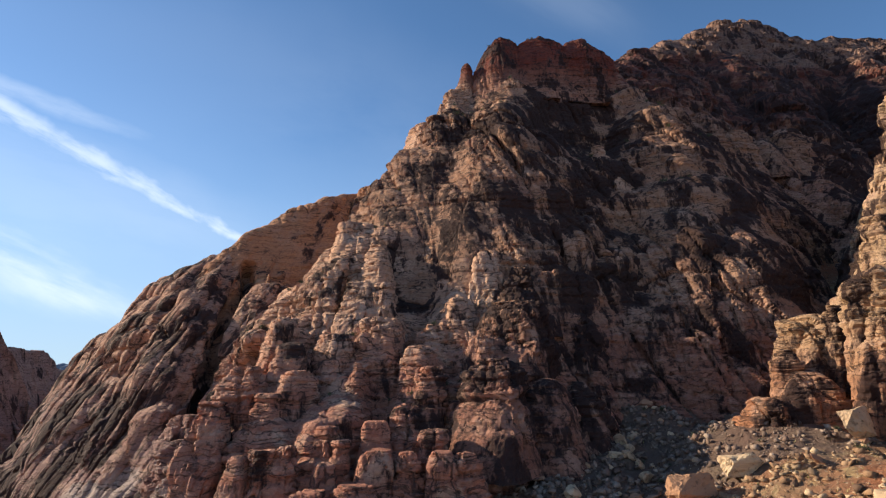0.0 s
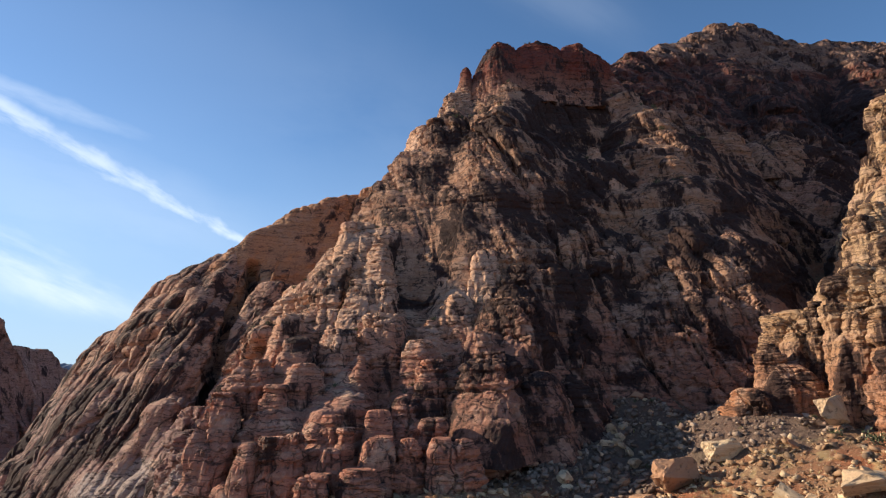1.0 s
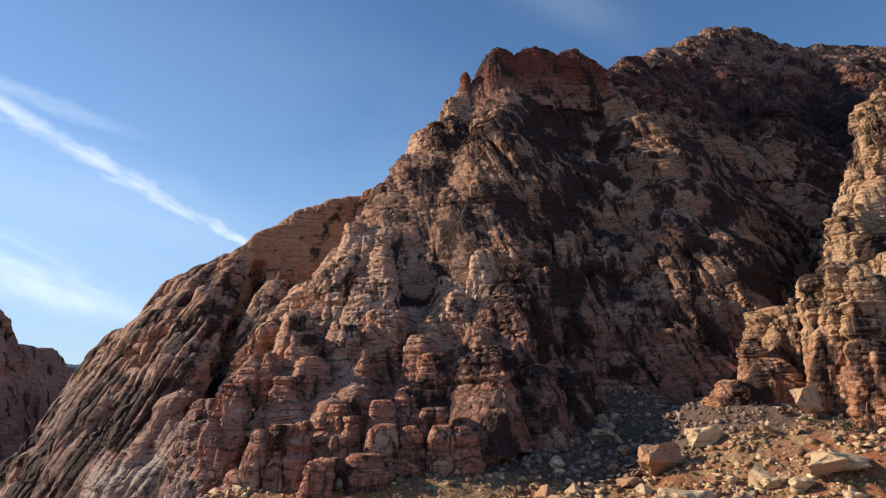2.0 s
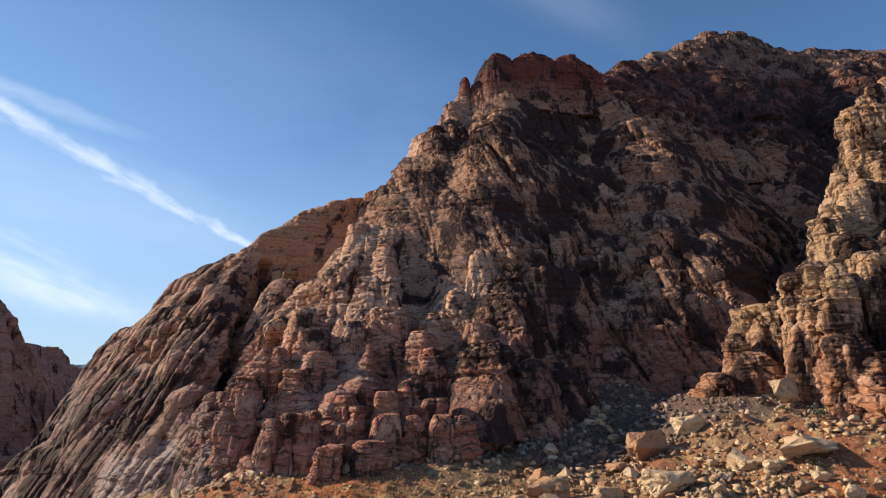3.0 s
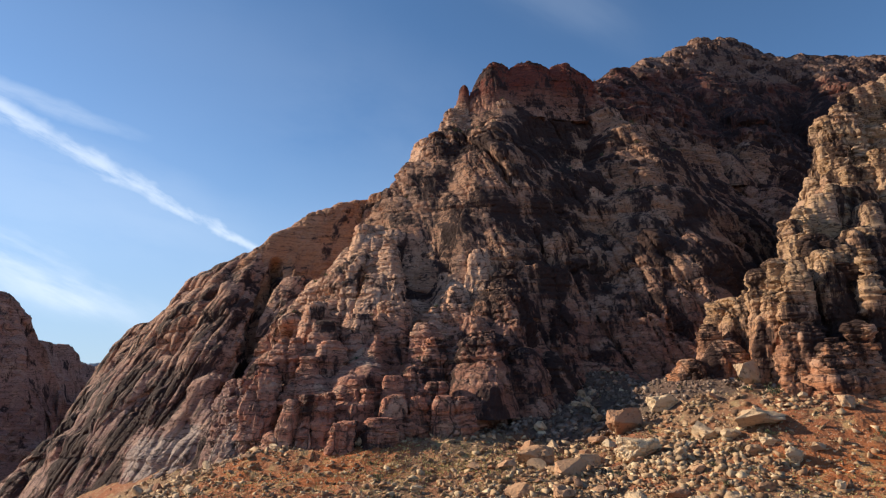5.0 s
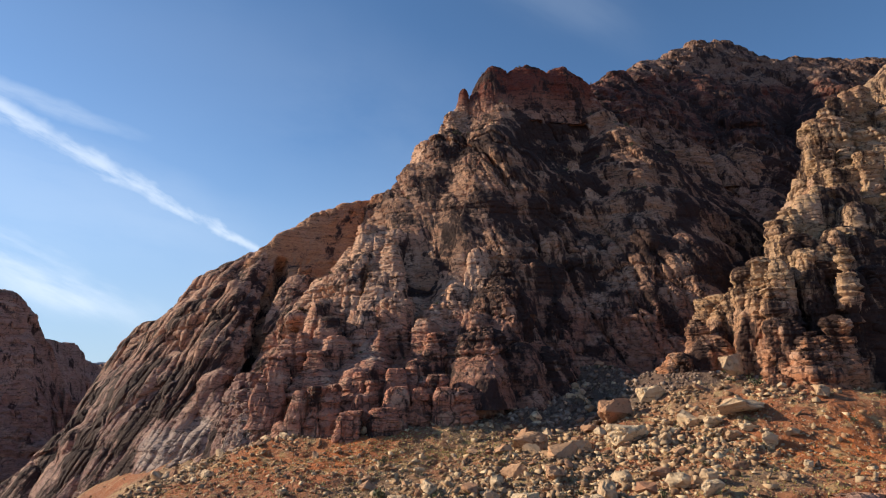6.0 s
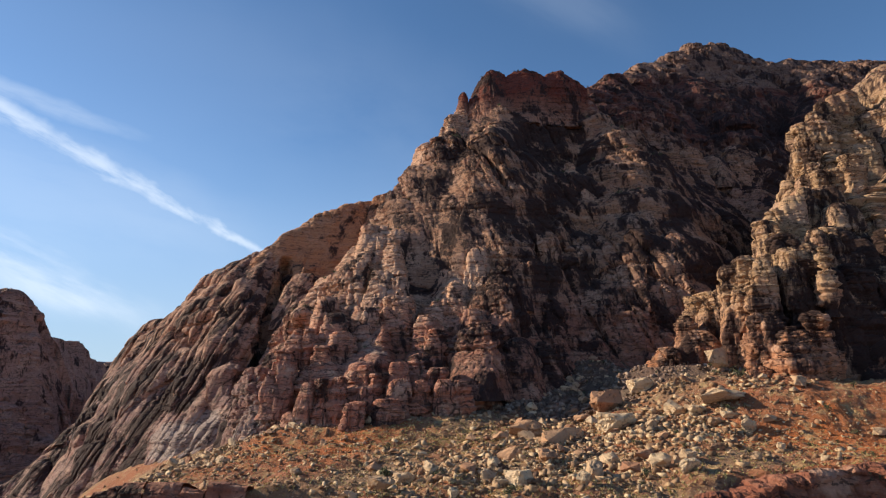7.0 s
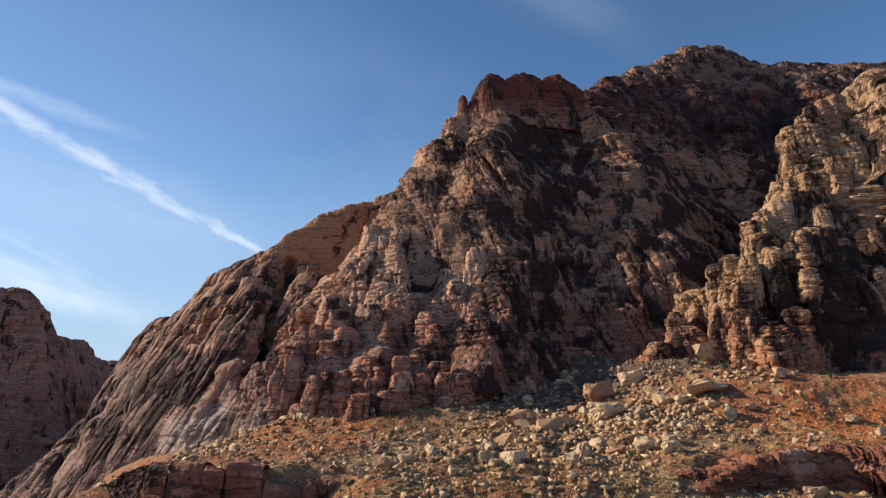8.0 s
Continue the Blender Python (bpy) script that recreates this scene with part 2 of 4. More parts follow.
def value_noise(x, y, z, seed=0):
    """Smooth noise from -1 to 1."""
    i, j, k = np.floor(x).astype(np.int64), np.floor(y).astype(np.int64), np.floor(z).astype(np.int64)
    u, v, w = x - i, y - j, z - k
    u, v, w = u * u * u * (u * (6 * u - 15) + 10), v * v * v * (v * (6 * v - 15) + 10), w * w * w * (w * (6 * w - 15) + 10)
    total = 0.0
    for a in (0, 1):
        for b in (0, 1):
            for c in (0, 1):
                total = total + (u if a else 1 - u) * (v if b else 1 - v) * (w if c else 1 - w) * hashed(i + a, j + b, k + c, seed)
    return 2 * total - 1


def fbm(x, y, z, octaves=4, seed=0, gain=0.5):
    total, amp = 0.0, 1.0
    for o in range(octaves):
        total = total + amp * value_noise(x, y, z, seed + 17 * o)
        x, y, z, amp = x * 2.03 + 5.1, y * 2.03 + 1.7, z * 2.03 + 9.2, amp * gain
    return total


def cell_noise(x, y, z, seed=0):
    """Distances to the nearest and second cell centre, and the nearest cell's random number."""
    i, j, k = np.floor(x).astype(np.int64), np.floor(y).astype(np.int64), np.floor(z).astype(np.int64)
    f1, f2, own = np.full(x.shape, 9.0), np.full(x.shape, 9.0), np.zeros(x.shape)
    for a in (-1, 0, 1):
        for b in (-1, 0, 1):
            for c in (-1, 0, 1):
                ci, cj, ck = i + a, j + b, k + c
                d = np.sqrt((ci + hashed(ci, cj, ck, seed) - x) ** 2 + (cj + hashed(ci, cj, ck, seed + 1) - y) ** 2 + (ck + hashed(ci, cj, ck, seed + 2) - z) ** 2)
                near = d < f1
                f2 = np.where(near, f1, np.minimum(f2, d))
                own = np.where(near, hashed(ci, cj, ck, seed + 3), own)
                f1 = np.where(near, d, f1)
    return f1, f2, own


# ---- rock masses: ridges of a plan, their flanks, and the beds and joints that break them ----
def ridge_height(x, y, points, left, right, top, curve=150.0):
    """Height of a ridge along points (x, y, z): its flanks fall by left and right metres a metre, ever steeper, from a top so rounded."""
    best = np.full(x.shape, -1e9)
    for (ax, ay, az), (bx, by, bz) in zip(points[:-1], points[1:]):
        dx, dy = bx - ax, by - ay
        t = np.clip(((x - ax) * dx + (y - ay) * dy) / (dx * dx + dy * dy), 0, 1)
        ox, oy = x - ax - t * dx, y - ay - t * dy
        d = np.sqrt(ox * ox + oy * oy)
        slope = np.where(dx * oy - dy * ox > 0, left, right)
        best = np.maximum(best, az + t * (bz - az) - slope * (np.sqrt(d * d + top * top) - top) - d * d / curve)
    return best


def massif_height(x, y, ridges, blend=3.0, bend=5.0, seed=0):
    wx = x + bend * fbm(x / 38, y / 38, x * 0, 3, seed)
    wy = y + bend * fbm(x / 38, y / 38, x * 0 + 7, 3, seed + 5)
    total = None
    for points, left, right, top in ridges:
        h = ridge_height(wx, wy, points, left, right, top)
        total = h if total is None else np.maximum(total, h) + blend * np.log1p(np.exp(-np.abs(total - h) / blend))
    for tall, share, s in ((27.0, 0.36, 1), (11.0, 0.34, 2)):
        c = total / tall + 0.8 * value_noise(x / 42, y / 42, x * 0, seed + s) + 0.25 * value_noise(x / 13, y / 13, x * 0, seed + s + 3)
        i = np.floor(c)
        f = c - i
        step = np.clip((f - 0.42) / 0.5, 0, 1)
        mask = share * np.clip(0.6 + 1.0 * value_noise(x / 30, y / 30, x * 0 + 3, seed + s), 0, 1)
        total = total + mask * tall * (step * step * (3 - 2 * step) - f)
    return total


def sheet(name, verts, nu, nv, material, stain_shade=None, attribute="stain_shade", keep=None, parent=None):
    me = bpy.data.meshes.new(name)
    a = np.arange(nu * nv).reshape(nu, nv)
    quads = np.stack([a[:-1, :-1], a[1:, :-1], a[1:, 1:], a[:-1, 1:]], -1).reshape(-1, 4)
    if keep is not None:
        quads = quads[keep.reshape(-1)[quads].any(axis=1)]
        used = np.zeros(nu * nv, dtype=bool)
        used[quads.reshape(-1)] = True
        index = np.cumsum(used) - 1
        quads, verts = index[quads], verts.reshape(-1, 3)[used]
        stain_shade = None if stain_shade is None else stain_shade.reshape(-1)[used]
    me.vertices.add(verts.size // 3)
    me.vertices.foreach_set("co", verts.reshape(-1).astype(np.float32))
    me.loops.add(quads.size)
    me.loops.foreach_set("vertex_index", quads.reshape(-1).astype(np.int32))
    me.polygons.add(len(quads))
    me.polygons.foreach_set("loop_start", np.arange(0, quads.size, 4, dtype=np.int32))
    me.polygons.foreach_set("use_smooth", np.zeros(len(quads), dtype=bool))
    if stain_shade is not None:
        layer = me.attributes.new(attribute, "FLOAT", "POINT")
        layer.data.foreach_set("value", stain_shade.reshape(-1).astype(np.float32))
    me.update()
    me.materials.append(material)
    ob = new(name, me)
    ob.parent = parent
    return ob


def joint(u, width, seed):
    """Columns between upright joints of uneven spacing: how deep in a joint a point is, how far out its column bulges, the column's number."""
    c = u / width
    c = c + 0.32 * value_noise(c * 0.8, c * 0, c * 0, seed)
    i = np.floor(c).astype(np.int64)
    f = np.abs(2 * (c - i) - 1)
    edge = np.round(c).astype(np.int64)
    cut = hashed(edge, edge * 0 + 2, edge * 0 + 1, seed) ** 2
    return -f ** 14 * (0.15 + 1.6 * cut), 1 - f * f, i


def rock_detail(p, size, seed, blocks=1.0, beds=1.0, lean=0.0, bed_size=0.0, tallness=1.0):
    """How far the jointed columns, their courses and the beds of the rock stand out at the points p."""
    x, y, z = p[..., 0], p[..., 1], p[..., 2]
    wx = x - lean * z + 1.7 * value_noise(x / 23, y / 23, z / 34, seed) + 0.35 * value_noise(x / 4, y / 4, z / 7, seed + 3)
    wy = y + 1.7 * value_noise(x / 23, y / 23, z / 34, seed + 1)
    wz = z + 1.6 * value_noise(x / 34, y / 34, z / 34, seed + 2) + 0.25 * value_noise(x / 5, y / 5, z / 4, seed + 4)
    rough = np.clip(0.62 + 1.0 * value_noise(x / 33, y / 33, z / 28, seed + 6), 0.3, 1.25)
    out = np.zeros(x.shape)
    for width, turn, tall, depth, s in ((21, 0.25, 52, 2.9, 11), (11, 1.0, 26, 2.1, 23), (5.6, 0.0, 13, 1.5, 31), (2.9, 0.5, 6, 0.75, 37)):
        tall = tall * tallness
        c = wz / (tall * size) + 0.35 * value_noise(x / 45, y / 45, z / (tall * size), seed + s)
        course = np.floor(c).astype(np.int64)
        shift = hashed(course, course * 0, course * 0 + 1, seed + s) * 0.5
        gap, bulge, column = joint(wx * math.cos(turn) + wy * math.sin(turn) + shift * width * size, width * size, seed + s + 1)
        r = hashed(column, course, course * 0 + 7, seed + s)
        brim = np.abs(2 * (c - course) - 1) ** 10
        out += blocks * size * depth * rough * (1.25 * gap + 1.25 * (r - 0.5) + 0.45 * bulge - 0.5 * brim)
    for w, tall, depth, s in ((13, 1.6, 1.3, 41), (4.5, 1.2, 0.30, 43)):
        f1, f2, own = cell_noise(wx / (w * size), wy / (w * size), wz / (w * tall * size), seed + s)
        out += blocks * size * depth / tallness * rough * (0.6 * (own - 0.5) + 0.4 * (0.5 - f1 * f1) - 0.5 * np.exp(-(f2 - f1) * 14))
    out += size * (1.9 * fbm(x / 40, y / 40, z / 60, 4, seed + 50) + 0.32 / tallness * fbm(x / 3.4, y / 3.4, z / 2.2, 3, seed + 60))
    layered = np.clip(0.62 + 1.1 * value_noise(x / 42, y / 42, z / 20, seed + 8), 0.12, 1.25)
    for thick, depth, s in ((7.5, 1.0, 71), (3.2, 1.0, 83), (1.6, 0.55, 97)):
        thick, depth = thick * (bed_size or size), depth * (bed_size or size)
        layer = wz / thick + 0.4 * value_noise(x / 21, y / 21, z / 17, seed + s) + 0.15 * value_noise(x / 4, y / 4, z / 3.5, seed + s + 1)
        i = np.floor(layer).astype(np.int64)
        f = layer - i
        r = hashed(i, i * 0 + s, i * 0, seed)
        out += beds * depth * layered * ((r - 0.5) * 1.5 + np.sqrt(np.maximum(0, 1 - np.abs(2 * f - 1) ** 7)) - 0.9)
    return out


PERCHES = []


def massif(name, ridges, xs, ys, step, material, seed, parent=None, size=1.0, floor=-60.0, blocks=1.0, beds=1.0, bend=5.0, stain_shades=(), cracks=(), blend=3.0, lean=0.0, knobs=(0, 0, 0), perch=0, tall=1.0):
    """One rock mass over the plan xs by ys. Rows follow the slope, so cliffs are as finely cut as ledges."""
    ridges, rng = list(ridges), random.Random(seed)
    for k in range(knobs[0]):
        points, fall_l, fall_r, top = ridges[rng.randrange(len(ridges) - k)]
        i, t = rng.randrange(len(points) - 1), rng.random()
        a, b = Vector(points[i]), Vector(points[i + 1])
        ox, oy = rng.gauss(0, 1.3 * knobs[2]), rng.uniform(-1.6, 0.4) * knobs[2]
        c = a.lerp(b, t) + Vector((ox, oy, rng.uniform(0.3, 1.0) * knobs[1] - 0.9 * math.hypot(ox, oy)))
        ridges.append(([c, c + Vector((rng.uniform(1, 3), rng.uniform(-1, 1), 0))], 4.0, 4.0, rng.uniform(0.5, 1.0) * knobs[2]))
    nu = int((xs[1] - xs[0]) / step) + 1
    cols = np.linspace(xs[0], xs[1], nu)
    fine = np.linspace(ys[0], ys[1], int((ys[1] - ys[0]) / 0.6) + 1)
    gx, gy = np.meshgrid(cols, fine, indexing="ij")
    h = np.maximum(massif_height(gx, gy, ridges, blend, bend, seed), floor)
    rise = np.diff(h, axis=1)
    run = np.sqrt(np.diff(gy, axis=1) ** 2 + np.where(rise > 0, rise, rise * 0.25) ** 2) * np.where(h[:, 1:] <= floor, 0.1, 1.0)
    arc = np.concatenate([np.zeros((nu, 1)), np.cumsum(run, axis=1)], axis=1)
    nv = int(np.percentile(arc[:, -1], 85) / step) + 1
    even = np.linspace(0, 1, nv)
    y = np.stack([np.interp(even * a[-1], a, fine) for a in arc])
    z = np.stack([np.interp(q, fine, v) for q, v in zip(y, h)])
    p = np.stack([np.repeat(cols[:, None], nv, 1), y, z], -1)
    n = np.cross(np.gradient(p, axis=0), np.gradient(p, axis=1))
    n /= np.maximum(np.linalg.norm(n, axis=-1, keepdims=True), 1e-9)
    n[..., 2] *= 0.6
    keep = z > floor + 0.01
    d = rock_detail(p, size, seed, blocks, beds, lean, 0.0, tall)
    cliff = np.clip(np.abs(np.gradient(z, axis=0)) / step - 1.6, 0, 1)
    d = d * (1 - 0.75 * cliff)
    marks = np.zeros(d.shape)
    for sx, sz, rx, rz, amount, sink in stain_shades:
        e = np.exp(-(((p[..., 0] - sx) / rx) ** 2) ** 1.5 - (((p[..., 2] - sz) / rz) ** 2) ** 1.5)
        marks = marks + amount * e
        d -= sink * e
    for x0, z0, x1, z1, wide, sink in cracks:
        t = np.clip((p[..., 2] - z0) / (z1 - z0), 0, 1)
        off = p[..., 0] - x0 - t * (x1 - x0) + 1.2 * value_noise(p[..., 2] / 7, p[..., 2] * 0, p[..., 2] * 0, seed + 99)
        inside = np.exp(-(off / wide) ** 4) * np.clip((p[..., 2] - z0) / 5, 0, 1) * np.clip((z1 - p[..., 2]) / 5, 0, 1)
        d -= sink * inside
    flat = np.argwhere(keep & (n[..., 2] > 0.50))
    p += n * d[..., None]
    for k in range(min(perch, len(flat))):
        PERCHES.append(tuple(p[tuple(flat[rng.randrange(len(flat))])]))
    return sheet(name, p, nu, nv, material, marks, keep=keep, parent=parent)


def tower(name, x, y, z0, z1, r, material, seed, parent, size=0.55, step=0.5, beds=0.9, lean=(0.0, 0.0), wide=1.0, stain_shade=0.0, dome=0.42, blocks=1.0):
    """A buttress or column of rock with flat sides and a worn round top, from its foot at z0 to its top at z1."""
    nu, nv = int(6.6 * r / step) + 10, int((z1 - z0 + r) / step) + 8
    a = np.linspace(0, 2 * np.pi, nu)
    v = np.linspace(0, 1, nv) ** 0.8 * np.pi / 2
    rad, up = r * np.cos(v) ** dome, np.sin(v) ** 0.8
    box = 1.0 / (np.abs(np.cos(a)) ** 4.5 + np.abs(np.sin(a)) ** 4.5) ** (1 / 4.5)
    turn = (hashed(np.array([seed]), np.array([1]), np.array([2]), 5)[0] - 0.5) * 1.3
    cx, sx = np.cos(a + turn), np.sin(a + turn)
    shape = (rad * (1 + 0.22 * (1 - up)))[None, :] * box[:, None]
    p = np.stack([x + shape * cx[:, None] * wide + lean[0] * up[None, :] * (z1 - z0), y + shape * sx[:, None] + lean[1] * up[None, :] * (z1 - z0), z0 + (z1 - z0) * np.repeat(up[None, :], nu, 0)], -1)
    d = rock_detail(p, min(size, r / 11), seed % 7 + 300, blocks, beds, 0.0, 0.75)
    d[-1] = d[0]
    d = d * np.clip(rad / r * 1.6, 0, 1)[None, :]
    p[..., 0] += d * cx[:, None]
    p[..., 1] += d * sx[:, None]
    p[..., 2] += 0.5 * d * np.sin(v)[None, :]
    p[:, -1] = p[:, -1].mean(axis=0)
    return sheet(name, p, nu, nv, material, np.full((nu, nv), stain_shade), parent=parent)


def towers(name, rows, material, parent, seed, sunk=12.0, step=0.6, back=(0.1, 0.25), dome=(0.38, 0.6), stain_shade=(-0.06, 0.06), side=(-0.02, 0.10), **more):
    """Buttresses of a plan: the place of the top, the foot, the top and the half width of each; they lean back on the slope."""
    r = random.Random(seed)
    for x, y, z0, z1, half in rows:
        lx, ly, tall = r.uniform(*side), r.uniform(*back), z1 - z0 + sunk
        tower(name, x - lx * tall, y - ly * tall, z0 - sunk, z1, half, material, r.randrange(9999), parent, 0.55, step * (1.0 if y < 200 else 1.3), lean=(lx, ly), wide=r.uniform(0.95, 1.15), stain_shade=r.uniform(*stain_shade), dome=r.uniform(*dome), **more)


def thing(name, x, y, z, label, category, group=""):
    return tagged(new(name), label, category, group)


peak = thing("sandstone_peak", 0, 0, 0, "banded cream and red sandstone peak with dark red cap", "rock peak")
massif("upper_wall", [
    ([(20, 336, 203), (35, 324, 206), (65, 326, 208), (95, 340, 214), (125, 375, 226)], 3.0, 1.6, 5),
    ([(20, 331, 204), (9, 320, 188), (-1, 311, 173), (-5, 305, 154), (-6, 297, 136), (-6, 284, 114)], 0.75, 4.5, 3),
    ([(35, 314, 205), (30, 300, 181), (31, 288, 153), (36, 272, 125), (43, 256, 104)], 0.8, 0.9, 4),
    ([(97, 335, 216), (106, 312, 189), (106, 280, 150), (100, 254, 120), (99, 240, 95), (97, 230, 74), (95, 222, 45)], 1.0, 0.9, 6),
    ([(68, 320, 204), (66, 296, 160), (66, 272, 122), (64, 258, 100)], 1.0, 1.0, 6),
# broad marks hold varnish and the wall's shade, put into the colour
], (-40, 150), (170, 395), 0.6, rock_wall, 3, peak, blend=1.5, floor=20, bend=2.5, knobs=(6, 5, 5), blocks=0.8, beds=0.55, lean=-0.2, tall=2.0, perch=62, stain_shades=[(62, 190, 14, 14, 0.9, 2), (70, 148, 24, 34, 0.26, 2), (14, 158, 16, 18, 0.28, 1), (48, 165, 12, 40, 0.2, 1), (30, 110, 40, 16, 0.15, 0), (125, 120, 18, 60, 0.2, 0), (75, 85, 40, 22, 0.12, 0)])
for lobe in (
    [(28, 335, 232), (33, 334, 237), (40, 335, 235)],
    [(50, 336, 238), (56, 336, 241), (63, 337, 239)],
    [(72, 339, 237), (80, 340, 239), (89, 342, 235)],
    [(26, 338, 218), (45, 339, 226), (68, 340, 226), (92, 344, 220)],
):
    massif("caprock", [(lobe, 3.0, 2.6, 6)], (lobe[0][0] - 14, lobe[-1][0] + 14), (306, 366), 0.58, rock_cap, 5 + lobe[0][0], peak, floor=186, bend=1.0, size=0.42, blocks=0.7, beds=1.2, perch=3)
towers("rib", ((6, 324, 180, 199, 5.5), (12, 329, 186, 206, 5.0), (21, 333, 190, 212, 5.0)), rock_main, peak, 35)
towers("pinnacle", ((13.5, 331, 204, 218.5, 3.0), (19.5, 333, 204, 214.5, 2.4)), rock_cap, peak, 9, step=0.3, beds=0.4, blocks=0.7, dome=(0.4, 0.45))
massif("side_wall", [
    ([(118, 372, 224), (145, 365, 204), (162, 352, 180), (159, 330, 152), (153, 300, 117), (145, 275, 85), (131, 255, 50)], 1.3, 1.0, 5),
], (80, 225), (180, 400), 0.95, rock_wall, 7, peak, floor=20, blend=1.5, beds=0.45, lean=-0.4, tall=3.0, stain_shades=[(160, 110, 50, 70, 0.2, 0)])
massif("shoulder", [
    ([(-36, 256, 103), (-22, 259, 106), (-6, 259, 106), (16, 258, 105), (41, 258, 105), (70, 259, 104)], 1.6, 0.95, 6),
    ([(-36, 256, 102), (-40, 238, 85), (-43, 215, 65), (-48, 195, 51), (-54, 179, 40), (-57, 165, 26), (-58, 154, 12)], 1.2, 2.4, 4),
    ([(-15, 258, 101), (-19, 223, 74), (-22, 189, 54), (-27, 172, 44), (-30, 160, 32), (-31, 147, 16)], 1.4, 1.3, 5),
    ([(-42, 200, 58), (-44, 182, 47), (-45, 166, 36), (-46, 150, 19)], 1.3, 1.5, 4),
    ([(-6, 200, 60), (-7, 180, 47), (-8, 164, 36), (-8, 148, 19)], 1.3, 1.5, 4),
    ([(11, 254, 97), (6, 209, 67), (7, 184, 49), (10, 168, 37), (12, 153, 19)], 1.4, 1.3, 5),
    ([(41, 256, 99), (27, 214, 67), (32, 192, 46), (37, 178, 24)], 1.3, 1.3, 5),
    ([(68, 254, 96), (69, 239, 73), (72, 226, 55), (79, 213, 34)], 1.3, 1.2, 5),
# the right-hand marks put the gully's shade into the rock colour
], (-85, 110), (135, 280), 0.55, rock_main, 3, peak, floor=2, bend=3, blend=1.5, beds=0.95, perch=72, stain_shades=[(-12, 82, 8, 13, 1.5, 8), (75, 65, 28, 40, 0.4, 0), (45, 70, 20, 30, 0.2, 0), (20, 92, 20, 14, 0.22, 0)])

# the buttresses that stand out of the faces: place, foot, top and half width
RIM = (
    (-37, 263, 77, 108, 7.7), (-25, 243, 71, 95, 5.2), (-14, 256, 91, 104, 4.6), (0, 262, 93, 107, 8.3), (-38, 224, 63, 82, 3.6),
    (-30, 217, 60, 77, 3.3), (-26, 215, 60, 76, 2.8), (-20, 215, 60, 76, 3.5), (-24, 232, 75, 87, 5.0), (9, 250, 83, 99, 5.3),
    (16, 229, 70, 90, 4.9),
)
BLOCKS = (
    (-32, 190, 38, 57, 5.7), (-23, 175, 37, 48, 1.7), (-19, 198, 39, 62, 6.4), (-7, 184, 38, 53, 4.4), (5, 207, 38, 70, 4.7),
    (-49, 196, 48, 62, 3.8), (-43, 185, 44, 54, 5.2), (-53, 176, 36, 47, 4.8), (-39, 174, 35, 46, 5.1), (-44, 165, 32, 40, 3.1),
    (-57, 162, 27, 38, 4.3), (11, 188, 44, 56, 3.7), (-3, 175, 36, 47, 3.4),
)
FOOT = (
    (-16, 156, 27, 34, 3.3), (-15, 148, 18, 28, 4.1), (-27, 154, 27, 33, 2.7), (-23, 150, 25, 30, 2.0), (-26, 145, 18, 26, 3.1),
    (-35, 148, 18, 29, 2.5), (-45, 146, 19, 27, 2.4), (-40, 147, 20, 28, 2.6), (-8, 148, 20, 28, 3.4), (-2, 154, 27, 32, 3.7),
    (0, 147, 20, 28, 3.3), (5, 147, 22, 28, 2.8),
    (-19, 140, 16, 22, 4.6), (-28, 137, 15, 21, 3.8),
)
RIGHT_SIDE = (
    (23, 202, 50, 67, 9.1), (14, 174, 33, 49, 7.9), (28, 176, 28, 44, 5.7), (39, 188, 27, 43, 6.2), (48, 200, 32, 46, 3.6),
    (27, 223, 69, 83, 5.2), (35, 227, 69, 86, 3.7), (44, 254, 83, 105, 8.1), (47, 242, 64, 95, 4.4), (70, 257, 97, 106, 5.4),
    (68, 244, 61, 86, 8.5), (78, 241, 56, 81, 4.6), (50, 219, 57, 69, 4.7), (90, 233, 54, 68, 5.6), (84, 219, 37, 50, 4.6),
    (69, 222, 39, 53, 5.1), (108, 254, 73, 100, 6.7),
)
WALL_LEFT = (
    (-9, 321, 150, 177, 9.5), (-21, 307, 133, 152, 6.5), (-15, 303, 114, 143, 7.3), (-26, 298, 118, 134, 6.3), (-18, 295, 114, 130, 5.3),
    (-26, 292, 112, 124, 6.1), (-6, 316, 148, 168, 6.7), (-22, 289, 108, 117, 6.0), (-9, 289, 107, 116, 7.5),
)
WALL_RIBS = (
    (4, 278, 115, 139, 3.6), (-5, 274, 109, 130, 5.8), (31, 306, 167, 186, 5.6), (34, 290, 134, 159, 6.2), (28, 279, 128, 140, 4.8),
    (35, 275, 111, 132, 5.3), (73, 285, 140, 152, 3.7), (13, 274, 114, 132, 4.4), (19, 271, 107, 125, 5.8), (36, 264, 99, 112, 5.6),
    (59, 271, 110, 125, 5.8), (81, 276, 109, 132, 7.3),
)
PALE_RIB = (
    (114, 295, 116, 150, 10.0), (108, 275, 94, 125, 9.6), (105, 259, 75, 105, 8.7), (105, 249, 69, 90, 7.3), (102, 289, 106, 136, 7.6),
    (169, 350, 163, 185, 9.2), (211, 370, 168, 191, 10.4), (190, 359, 164, 183, 7.5), (148, 339, 157, 179, 8.9),
)
